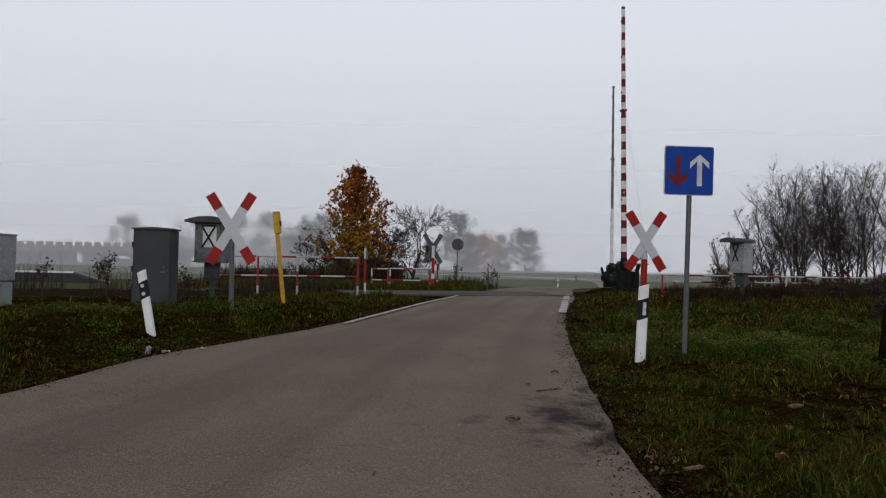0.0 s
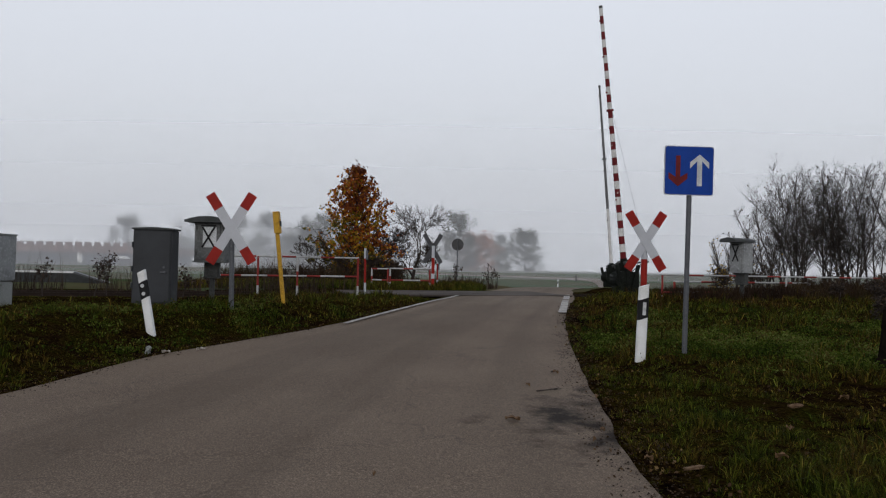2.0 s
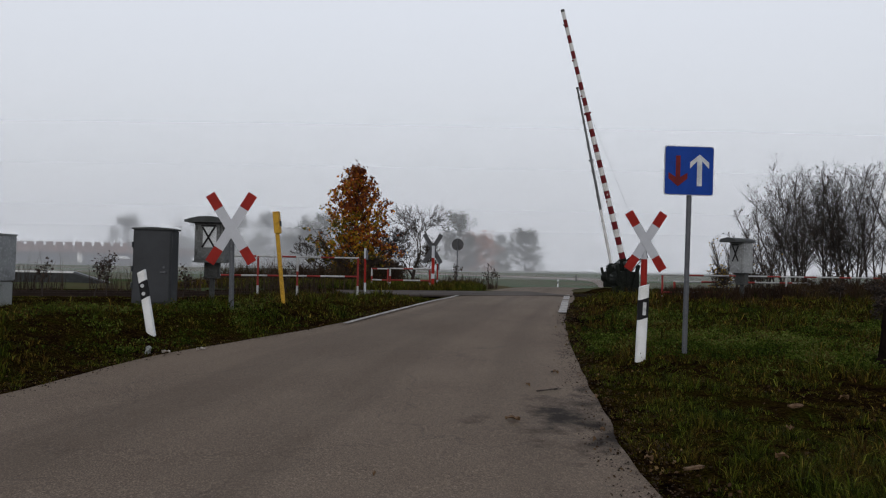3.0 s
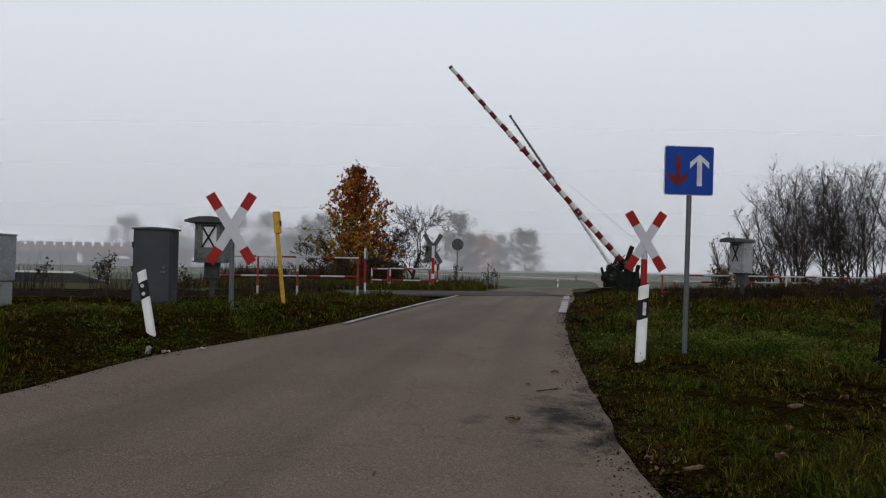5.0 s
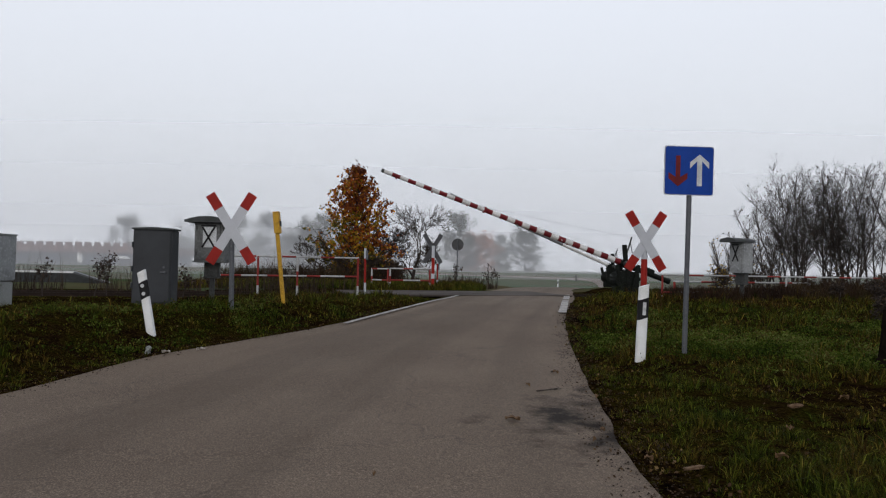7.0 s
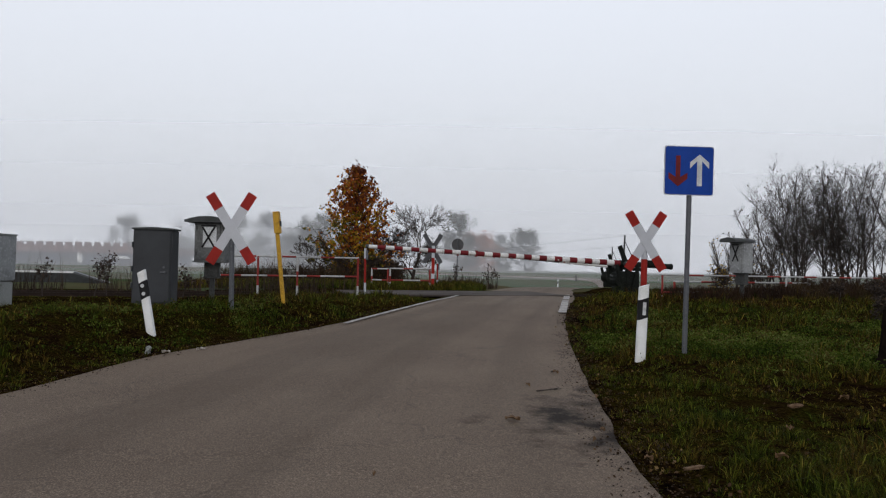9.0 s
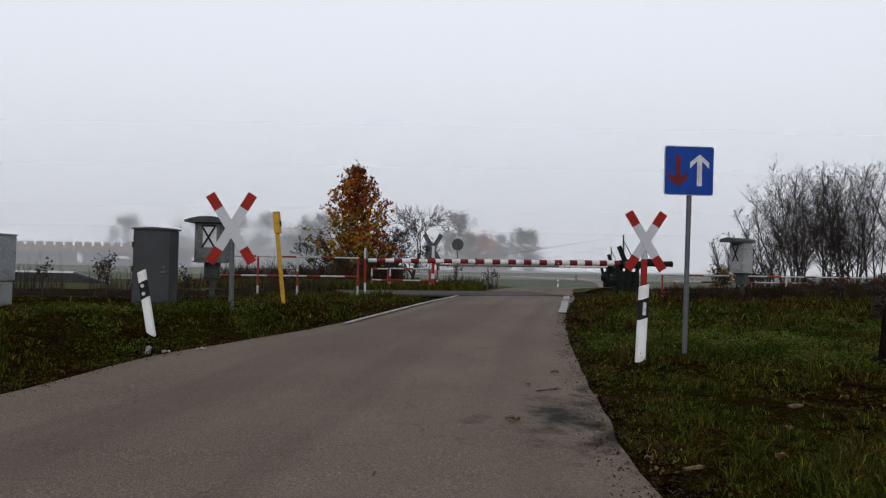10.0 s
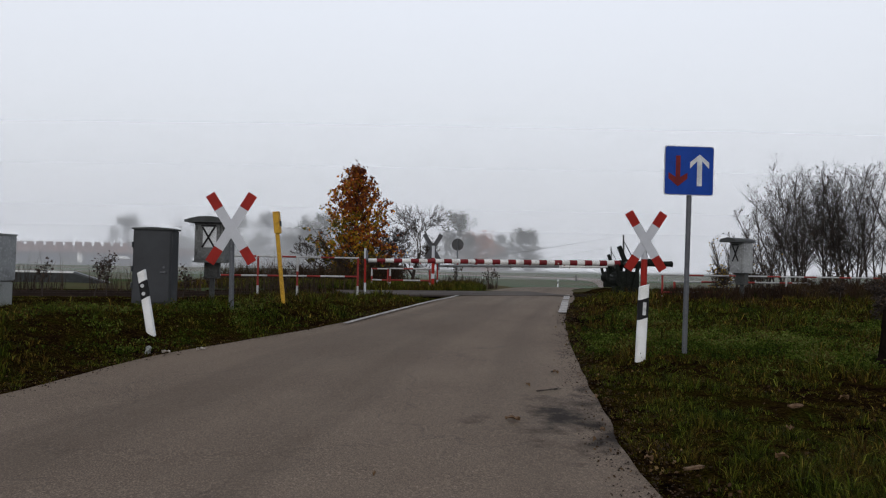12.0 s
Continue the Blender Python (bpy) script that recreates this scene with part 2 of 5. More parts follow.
def raw(name, verts, faces, material, parent=None, smooth=False):
    me = bpy.data.meshes.new(name)
    me.from_pydata(verts, [], faces)
    me.materials.append(material)
    if smooth:
        me.shade_smooth()
    ob = new(name, me)
    ob.parent = parent
    return ob


def thing(name, m, label, category, group="", kind=""):
    ob = new(name)
    ob.empty_display_size = 0.2
    ob.matrix_world = m
    return tagged(ob, label, category, group, kind)


def smooth(a, b, x):
    t = min(1, max(0, (x - a) / (b - a)))
    return t * t * (3 - 2 * t)


# ---- lie of the land ----
TURN = 16.0                      # the track, seen from above
TU = Vector((math.cos(radians(TURN)), math.sin(radians(TURN)), 0))
TN = Vector((-TU.y, TU.x, 0))
T0 = Vector((5.07, 19.0, 0))


def on_track(u, n, z=0.0):
    return T0 + TU * u + TN * n + Vector((0, 0, z))


def track_uv(x, y):
    d = Vector((x, y, 0)) - T0
    return d.dot(TU), d.dot(TN)


ROAD = [((-6.6, -20), (0.6, -20)), ((-6.1, -6), (0.9, -6)), ((-5.15, 3.5), (1.25, 3.5)), ((-4.12, 6.5), (1.5, 6.6)), ((-3.55, 8.65), (1.7, 8.5)),
        ((-2.72, 10.1), (1.98, 11)), ((-1.8, 11.8), (2.3, 13)), ((-0.75, 14.8), (2.75, 15.2)), ((0.28, 19.4), (3.6, 19)), ((1.7, 25), (4.7, 25)),
        ((3.0, 30), (5.8, 30)), ((7.5, 45), (10.5, 44)), ((13, 62), (16.8, 60)), ((17.0, 76), (21.5, 74)), ((19.4, 88), (24.6, 88)),
        ((20.2, 97), (25.4, 101)), ((18.6, 103), (21.0, 110)), ((14, 107.5), (14.5, 114)), ((8, 112), (8, 118)), ((-10, 120), (-10, 126)), ((-30, 126), (-30, 132))]


def spline(points, steps):
    out = []
    for i in range(len(points) - 1):
        p = [Vector(points[max(0, min(len(points) - 1, i + k))]) for k in (-1, 0, 1, 2)]
        for s in range(steps):
            t = s / steps
            out.append(0.5 * (2 * p[1] + (p[2] - p[0]) * t + (2 * p[0] - 5 * p[1] + 4 * p[2] - p[3]) * t * t + (3 * p[1] - p[0] - 3 * p[2] + p[3]) * t ** 3))
    return out + [Vector(points[-1])]


LEFT, RIGHT = spline([a for a, b in ROAD], 10), spline([b for a, b in ROAD], 10)
LA, RA = np.array([tuple(v) for v in LEFT]), np.array([tuple(v) for v in RIGHT])


def rise(y):
    return 0.52 * smooth(3.5, 17.5, y) - 1.25 * smooth(28, 66, y) + 1.48 * min(1, max(0, (y - 66) / 84))


def side(x, y):
    """Metres off the road: below 0 on its left, above 0 on its right, 0 on it."""
    if y > 100:
        return -9.0
    xl = float(np.interp(y, LA[:181, 1], LA[:181, 0]))
    xr = float(np.interp(y, RA[:181, 1], RA[:181, 0]))
    if x < xl:
        return (x - xl) * 0.92
    return (x - xr) * 0.96 if x > xr else 0.0


def land(x, y):
    s = side(x, y)
    z = rise(y) - 0.03
    if s < 0:
        top = (0.60 if y < 16 else 0.56) - 0.02 * smooth(-4.9, -6.2, x)
        z += (top - z) * smooth(0.28, 1.45, -s) * smooth(40, 26, y) if y < 40 else 0
        z -= 0.12 * smooth(3, 9, -s) * smooth(11, 4, y)
        z -= 0.08 * smooth(-4.3, -6.3, x) * smooth(13.0, 15.0, y) * smooth(26, 22, y)
    elif s > 0:
        z += (0.11 + 0.05 * smooth(9, 14, y)) * smooth(0.28, 1.0, s) * smooth(36, 24, y)
    u, n = track_uv(x, y)
    bed = smooth(1.2, 2.0, n) * smooth(6.2, 5.2, n)
    if abs(s) > 0.3 or s == 0:
        z = z * (1 - bed) + bed * min(z, 0.30) if s != 0 else z
    if s != 0:
        z += (0.035 * noise.noise((x * 0.9, y * 0.9, 0)) + 0.055 * noise.noise((x * 1.9, y * 1.9, 8)) * smooth(0.1, 0.7, abs(s)) + 0.06 * noise.noise((x * 0.25, y * 0.25, 3)) * min(1, abs(s))) * smooth(44, 30, y)
    else:
        z -= 0.02
    return z


# ---- ground, road, track ----
def ground_mat():
    """Short mossy turf over dark soil: mottled at three scales, with deep fine relief."""
    m = mat("ground_soil_and_turf", (0.014, 0.009, 0.006), rough=0.95, spec=0.0, grain=14, patch=0.5, bump=0)
    n, l = m.node_tree.nodes, m.node_tree.links
    b, co = n["Principled BSDF"], n.new("ShaderNodeTexCoord")
    layers = []
    for scale, detail in ((0.6, 3), (4.5, 5), (38, 5)):
        k = n.new("ShaderNodeTexNoise")
        k.inputs["Scale"].default_value, k.inputs["Detail"].default_value, k.inputs["Roughness"].default_value = scale, detail, 0.65
        l.new(co.outputs["Object"], k.inputs["Vector"])
        layers.append(k)
    hue, tone = n.new("ShaderNodeMixRGB"), n.new("ShaderNodeMixRGB")
    hue.inputs[0].default_value = 0.5
    l.new(layers[0].outputs[0], hue.inputs[1])
    l.new(layers[1].outputs[0], hue.inputs[2])
    ramp, fine = n.new("ShaderNodeValToRGB"), n.new("ShaderNodeMapRange")
    e = ramp.color_ramp.elements
    # soil and turf tones scaled down to put shade into the gaps between tufts
    e[0].position, e[0].color = 0.38, (0.005, 0.003, 0.002, 1)
    e[1].position, e[1].color = 0.64, (0.014, 0.018, 0.003, 1)
    for p, c in ((0.45, (0.014, 0.0075, 0.0035, 1)), (0.51, (0.024, 0.016, 0.004, 1)), (0.57, (0.021, 0.019, 0.003, 1))):
        e.new(p).color = c
    l.new(hue.outputs[0], ramp.inputs[0])
    fine.inputs[1].default_value, fine.inputs[2].default_value, fine.inputs[3].default_value, fine.inputs[4].default_value = 0.36, 0.66, 0.1, 1.7
    l.new(layers[2].outputs[0], fine.inputs[0])
    tone.blend_type, tone.inputs[0].default_value = "MULTIPLY", 1.0
    l.new(ramp.outputs[0], tone.inputs[1])
    l.new(fine.outputs[0], tone.inputs[2])
    l.new(tone.outputs[0], b.inputs["Base Color"])
    bp = n.new("ShaderNodeBump")
    bp.inputs["Strength"].default_value, bp.inputs["Distance"].default_value = 0.9, 0.04
    l.new(layers[2].outputs[0], bp.inputs["Height"])
    l.new(bp.outputs[0], b.inputs["Normal"])
    return m


def field_mat():
    m = mat("misty_field_turf", (0.045, 0.075, 0.032), (0.105, 0.070, 0.045), (0.07, 0.09, 0.045), rough=0.95, spec=0.08, grain=3, patch=0.05, bump=0)
    n, l = m.node_tree.nodes, m.node_tree.links
    d = n.new("ShaderNodeBsdfDiffuse")
    l.new(n["Principled BSDF"].inputs["Base Color"].links[0].from_socket, d.inputs[0])
    l.new(d.outputs[0], n["Material Output"].inputs[0])
    return m


def build_ground():
    xs = sorted(set([round(-16 + 0.25 * i, 3) for i in range(136)] + [-2500, -900, -400, -200, -110, -70, -48, -34, -26, -21, -18.5, 20.5, 23, 27, 31, 34, 38, 48, 70, 110, 200, 400, 900, 2500]))
    ys = sorted(set([round(-4 + 0.25 * i, 3) for i in range(132)] + [-2500, -700, -200, -60, -25, -12, -7] + [30 + 1.5 * i for i in range(47)] + [104 + 5 * i for i in range(30)] + [270, 320, 400, 700, 1200, 2800]))
    verts = [(x, y, land(x, y)) for y in ys for x in xs]
    w = len(xs)
    faces = [(j * w + i, j * w + i + 1, (j + 1) * w + i + 1, (j + 1) * w + i) for j in range(len(ys) - 1) for i in range(w - 1)]
    ob = raw("ground", verts, faces, ground_mat(), smooth=True)
    ob.data.materials.append(field_mat())
    for p in ob.data.polygons:
        c = p.center
        if track_uv(c.x, c.y)[1] > 6.5:
            p.material_index = 1
    tagged(ob, "grassy verge soil and misty meadow reaching the horizon", "ground", kind="structure")


def asphalt():
    m = mat("worn_grey_asphalt", (0.124, 0.092, 0.068), (0.096, 0.070, 0.052), (0.285, 0.220, 0.170), rough=0.82, spec=0.2, grain=100, patch=0.55, bump=0.6)
    n, l = m.node_tree.nodes, m.node_tree.links
    b = n["Principled BSDF"]
    old = b.inputs["Base Color"].links[0].from_socket
    uv, sep, nz, co = n.new("ShaderNodeUVMap"), n.new("ShaderNodeSeparateXYZ"), n.new("ShaderNodeTexNoise"), n.new("ShaderNodeTexCoord")
    l.new(uv.outputs[0], sep.inputs[0])
    nz.inputs["Scale"].default_value, nz.inputs["Detail"].default_value, nz.inputs["Roughness"].default_value = 2.4, 10, 0.68
    l.new(co.outputs["Object"], nz.inputs["Vector"])
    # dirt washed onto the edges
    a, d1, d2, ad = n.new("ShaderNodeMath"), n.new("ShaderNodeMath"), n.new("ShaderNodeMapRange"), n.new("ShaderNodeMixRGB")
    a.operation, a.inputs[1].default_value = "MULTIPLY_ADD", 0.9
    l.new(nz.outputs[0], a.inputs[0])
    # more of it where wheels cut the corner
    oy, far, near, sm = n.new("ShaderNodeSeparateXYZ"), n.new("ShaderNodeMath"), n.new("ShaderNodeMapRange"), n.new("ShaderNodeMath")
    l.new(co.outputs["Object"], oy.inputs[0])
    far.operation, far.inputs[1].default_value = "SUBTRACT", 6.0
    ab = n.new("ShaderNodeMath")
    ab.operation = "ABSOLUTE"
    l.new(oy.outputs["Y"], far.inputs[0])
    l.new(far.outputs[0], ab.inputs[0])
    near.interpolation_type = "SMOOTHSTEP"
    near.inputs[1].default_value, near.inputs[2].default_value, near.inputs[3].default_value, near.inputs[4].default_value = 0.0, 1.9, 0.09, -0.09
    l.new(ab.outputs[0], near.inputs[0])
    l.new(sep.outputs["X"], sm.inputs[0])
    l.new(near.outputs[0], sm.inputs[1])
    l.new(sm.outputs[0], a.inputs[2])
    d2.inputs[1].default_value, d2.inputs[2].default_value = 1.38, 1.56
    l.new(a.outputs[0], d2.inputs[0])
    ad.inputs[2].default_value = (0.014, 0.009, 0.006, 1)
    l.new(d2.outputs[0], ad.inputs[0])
    # faint wheel tracks, a little smoother and darker
    wv, wr, wm = n.new("ShaderNodeTexNoise"), n.new("ShaderNodeMapRange"), n.new("ShaderNodeMixRGB")
    wv.noise_dimensions = "2D"
    mp = n.new("ShaderNodeMapping")
    mp.inputs["Scale"].default_value = (7.0, 0.05, 1)
    l.new(uv.outputs[0], mp.inputs[0])
    l.new(mp.outputs[0], wv.inputs["Vector"])
    wv.inputs["Scale"].default_value = 1.0
    wr.inputs[1].default_value, wr.inputs[2].default_value, wr.inputs[4].default_value = 0.45, 0.7, 0.5
    l.new(wv.outputs[0], wr.inputs[0])
    l.new(wr.outputs[0], wm.inputs[0])
    wm.inputs[2].default_value = (0.086, 0.063, 0.046, 1)
    l.new(old, wm.inputs[1])
    l.new(wm.outputs[0], ad.inputs[1])
    # stone chippings of uneven tone
    ch, cr, cm = n.new("ShaderNodeTexNoise"), n.new("ShaderNodeMapRange"), n.new("ShaderNodeMixRGB")
    ch.inputs["Scale"].default_value, ch.inputs["Detail"].default_value, ch.inputs["Roughness"].default_value = 38, 6, 0.85
    cr.inputs[1].default_value, cr.inputs[2].default_value, cr.inputs[3].default_value, cr.inputs[4].default_value = 0.3, 0.7, 0.66, 1.46
    l.new(co.outputs["Object"], ch.inputs["Vector"])
    l.new(ch.outputs[0], cr.inputs[0])
    cm.blend_type, cm.inputs[0].default_value = "MULTIPLY", 1.0
    l.new(ad.outputs[0], cm.inputs[1])
    l.new(cr.outputs[0], cm.inputs[2])
    # hairline cracks
    vo, vr, vm, wob, vad = n.new("ShaderNodeTexVoronoi"), n.new("ShaderNodeMapRange"), n.new("ShaderNodeMixRGB"), n.new("ShaderNodeTexNoise"), n.new("ShaderNodeMixRGB")
    vo.feature, vo.inputs["Scale"].default_value = "DISTANCE_TO_EDGE", 0.32
    wob.inputs["Scale"].default_value, wob.inputs["Detail"].default_value = 1.6, 6
    vad.blend_type, vad.inputs[0].default_value = "ADD", 0.9
    l.new(co.outputs["Object"], wob.inputs["Vector"])
    l.new(co.outputs["Object"], vad.inputs[1])
    l.new(wob.outputs["Color"], vad.inputs[2])
    l.new(vad.outputs[0], vo.inputs["Vector"])
    vr.inputs[1].default_value, vr.inputs[2].default_value, vr.inputs[3].default_value, vr.inputs[4].default_value = 0.0, 0.005, 0.3, 0.0
    l.new(vo.outputs["Distance"], vr.inputs[0])
    l.new(vr.outputs[0], vm.inputs[0])
    vm.inputs[2].default_value = (0.03, 0.027, 0.025, 1)
    l.new(cm.outputs[0], vm.inputs[1])
    l.new(vm.outputs[0], b.inputs["Base Color"])
    return m


def build_road():
    K = 26
    verts, faces, uvs = [], [], []
    run = 0.0
    for i, (a, b) in enumerate(zip(LEFT, RIGHT)):
        if i:
            run += ((a + b) / 2 - (LEFT[i - 1] + RIGHT[i - 1]) / 2).length
        for k in range(K + 1):
            f = k / K
            p = a.lerp(b, f)
            if k in (0, K) and -4 < p.y < 30:
                p = p + (b - a).normalized() * (0.06 * noise.noise((p.x * 1.3, p.y * 1.3, 5 + k)))
            z = rise(p.y) + 0.035 * (1 - (2 * f - 1) ** 2) - 0.01
            verts.append((p.x, p.y, z))
            uvs.append((f, run))
    w = K + 1
    for i in range(len(LEFT) - 1):
        for k in range(K):
            faces.append((i * w + k, i * w + k + 1, (i + 1) * w + k + 1, (i + 1) * w + k))
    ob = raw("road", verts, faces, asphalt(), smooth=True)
    layer = ob.data.uv_layers.new(name="UVMap")
    for loop in ob.data.loops:
        layer.data[loop.index].uv = uvs[loop.vertex_index]
    tagged(ob, "narrow worn grey-brown asphalt country road, dirty along its edges", "road", kind="structure")


def road_z(x, y):
    return rise(y) + 0.03


def painted_line(points, width, label, steps=8):
    pts = spline(points, steps)
    verts, faces = [], []
    for i, p in enumerate(pts):
        d = (pts[min(i + 1, len(pts) - 1)] - pts[max(i - 1, 0)]).normalized()
        nrm = Vector((d.y, -d.x))
        wob = 1 + 0.12 * noise.noise((p.x * 3, p.y * 3, 9))
        for s in (-0.5, 0.5):
            q = p + nrm * s * width * wob
            verts.append((q.x, q.y, rise(q.y) + 0.022))
    faces = [(2 * i, 2 * i + 1, 2 * i + 3, 2 * i + 2) for i in range(len(pts) - 1)]
    tagged(raw("road_marking", verts, faces, LINE), label, "road marking", kind="structure")


def build_track():
    deck = bmesh.new()
    N = 40
    for n0, n1 in ((1.75, 2.60), (2.72, 4.0), (4.12, 5.1)):
        for i in range(N):
            u0, u1 = -7.3 + 6.5 * i / N, -7.3 + 6.5 * (i + 1) / N
            q = [on_track(u, n) for u, n in ((u0, n0), (u1, n0), (u1, n1), (u0, n1))]
            deck.faces.new([deck.verts.new((p.x, p.y, rise(p.y) + 0.036)) for p in q])
    bmesh.ops.remove_doubles(deck, verts=deck.verts, dist=0.001)
    bmesh.ops.solidify(deck, geom=deck.faces[:], thickness=0.05)
    ob = part("crossing_deck", deck, mat("dark_crossing_asphalt", (0.075, 0.062, 0.055), (0.050, 0.042, 0.038), spec=0.1, rough=0.75, grain=90, patch=0.8, bump=0.35), None)
    tagged(ob, "dark asphalt decking between the rails of a level crossing", "crossing deck", kind="structure")
    track = thing("railway_track", Matrix.Translation(T0) @ pose(0, 0, 0, 0, 0, TURN), "single rusty railway track on dark ballast", "railway track", kind="structure")
    bm = bmesh.new()
    prism(bm, [(-80, -0.2), (80, -0.2), (80, 0.34), (-80, 0.34)], 3.0, Matrix.Translation((0, 3.4, 0)))
    part("ballast_bed", bm, BALLAST, track)
    for n in (2.66, 4.10):
        bm = bmesh.new()
        for w, h, z in ((0.14, 0.02, 0.365), (0.02, 0.12, 0.43)):
            box(bm, (160, w, h), (0, n, z))
        box(bm, (160, 0.07, 0.035), (0, n, 0.502), bevel=0.008)
        part("rail", bm, RAIL, track)
    me = None
    for i in range(-40, 40):
        u = i * 0.65
        if -7.6 < u < 0.4:
            continue
        if me is None:
            bm = bmesh.new()
            box(bm, (0.24, 2.5, 0.09), (0, 3.4, 0.335), bevel=0.015)
            ob = part("sleeper", bm, SLEEPER, track)
            me = ob.data
        else:
            ob = new("sleeper", me)
            ob.parent = track
        ob.location.x = u


def build_fog():
    for y, amount in ((60, 0.09), (100, 0.12), (142, 0.24), (192, 0.30), (255, 0.50), (420, 0.90)):
        top = 0.58 * y
        w = y * 1.6 + 40
        verts, faces = [], []
        K = 24
        for i in range(K + 1):
            a = -1 + 2 * i / K
            x, yy = a * w, y + 0.10 * y * a * a
            verts += [(x, yy, -2.0), (x, yy, 0.6 * y)]
        faces = [(2 * i, 2 * i + 2, 2 * i + 3, 2 * i + 1) for i in range(K)]
        ob = raw("fog_bank", verts, faces, fog_mat("pale_fog", amount, top), smooth=True)
        tagged(ob, "drift of thin pale grey fog lying over the field", "fog", group="fog over the fields", kind="stuff")


build_ground()
build_road()
painted_line([(-1.62, 11.7), (-0.62, 14.8), (0.1, 17.6), (0.42, 19.4), (0.8, 21.0)], 0.095, "worn white edge line on the asphalt")
painted_line([(2.40, 13.9), (2.68, 15.3), (3.10, 17.5)], 0.16, "worn white stop mark on the asphalt")
painted_line([(3.22, 18.1), (3.84, 21.4)], 0.17, "worn white mark on the asphalt")
build_track()
build_fog()


# ---- signs and posts ----
def at_ground(x, y, rz=0.0, lean=0.0, sink=0.05):
    return pose(x, y, land(x, y) - sink, 0, lean, rz)


def andrew_cross(m, height, pole_mats, label, arm=1.2, back=False):
    """height: metres from the foot to the middle of the cross."""
    t = thing("level_crossing_cross", m, label, "railway sign", "crosses at the level crossing")
    bm = bmesh.new()
    if len(pole_mats) == 1:
        rod(bm, (0, 0.05, 0), (0, 0.05, height + 0.12), 0.04, seg=14)
    else:
        cuts = [0, 0.45, 0.62, height - 0.32, height - 0.12, height + 0.1]
        striped(bm, [((0, 0.06, c), 0.055, mi) for c, mi in zip(cuts, (0, 1, 0, 1, 1, 1))])
    part("pole", bm, pole_mats, t)
    for k, ang in enumerate((32, -32)):
        turn = pose(0, -0.006 * k, height, 0, ang, 0)
        bm = bmesh.new()
        prism(bm, [(-0.08, -arm / 2 + 0.27), (0.08, -arm / 2 + 0.27), (0.08, arm / 2 - 0.27), (-0.08, arm / 2 - 0.27)], 0.005, turn)
        blade = part("blade", bm, SIGN_BACK if back else WHITE, t)
        for s in (-1, 1):
            bm = bmesh.new()
            a, b = sorted((s * (arm / 2 - 0.27), s * arm / 2))
            prism(bm, [(-0.08, a), (0.08, a), (0.08, b), (-0.08, b)], 0.005, turn)
            part("red_tip", bm, SIGN_BACK if back else RED, blade)
    for dz in (-0.07, 0.07):
        bm = bmesh.new()
        box(bm, (0.13, 0.03, 0.03), (0, 0.03, height + dz), bevel=0.004)
        part("clamp", bm, GALV, t)
    return t


def priority_sign(m):
    t = thing("priority_sign", m, "blue square sign with red and white arrows on grey pole", "traffic sign")
    bm = bmesh.new()
    rod(bm, (0.028, 0.045, 0), (0.028, 0.045, 2.42), 0.03, seg=16)
    part("pole", bm, GALV, t)
    at = pose(0.0, 0, 2.21, 0, -0.4, 0)
    bm = bmesh.new()
    prism(bm, rounded(0.6, 0.6, 0.035), 0.006, at)
    plate = part("sign_plate", bm, SIGN_BACK, t)
    bm = bmesh.new()
    prism(bm, rounded(0.598, 0.598, 0.035), 0.002, at @ Matrix.Translation((0, -0.006, 0)))
    part("white_border", bm, SIGN_WHITE, plate)
    bm = bmesh.new()
    prism(bm, rounded(0.582, 0.582, 0.03), 0.002, at @ Matrix.Translation((0, -0.009, 0)))
    part("blue_face", bm, BLUE, plate)

    def arrow(bm, cx, up, z0, z1, w, head, notch=0.082, barb=0.172):
        s = 1 if up else -1
        tip, tail = (z1, z0) if up else (z0, z1)
        o = [(-w / 2, tail), (w / 2, tail), (w / 2, tip - s * notch), (head, tip - s * barb), (head, tip - s * 0.098), (0.0, tip), (-head, tip - s * 0.098), (-head, tip - s * barb), (-w / 2, tip - s * notch)]
        prism(bm, [(cx + x, z) for x, z in (o if up else o[::-1])], 0.002, at @ Matrix.Translation((0, -0.012, 0)))
    bm = bmesh.new()
    arrow(bm, -0.135, False, -0.195, 0.18, 0.056, 0.115, 0.115, 0.168)
    part("red_arrow", bm, SIGN_RED, plate)
    bm = bmesh.new()
    arrow(bm, 0.125, True, -0.185, 0.20, 0.06, 0.115)
    part("white_arrow", bm, SIGN_WHITE, plate)
    for z in (2.02, 2.4):
        bm = bmesh.new()
        box(bm, (0.12, 0.03, 0.03), (0, 0.02, z), bevel=0.004)
        part("clamp", bm, GALV, t)


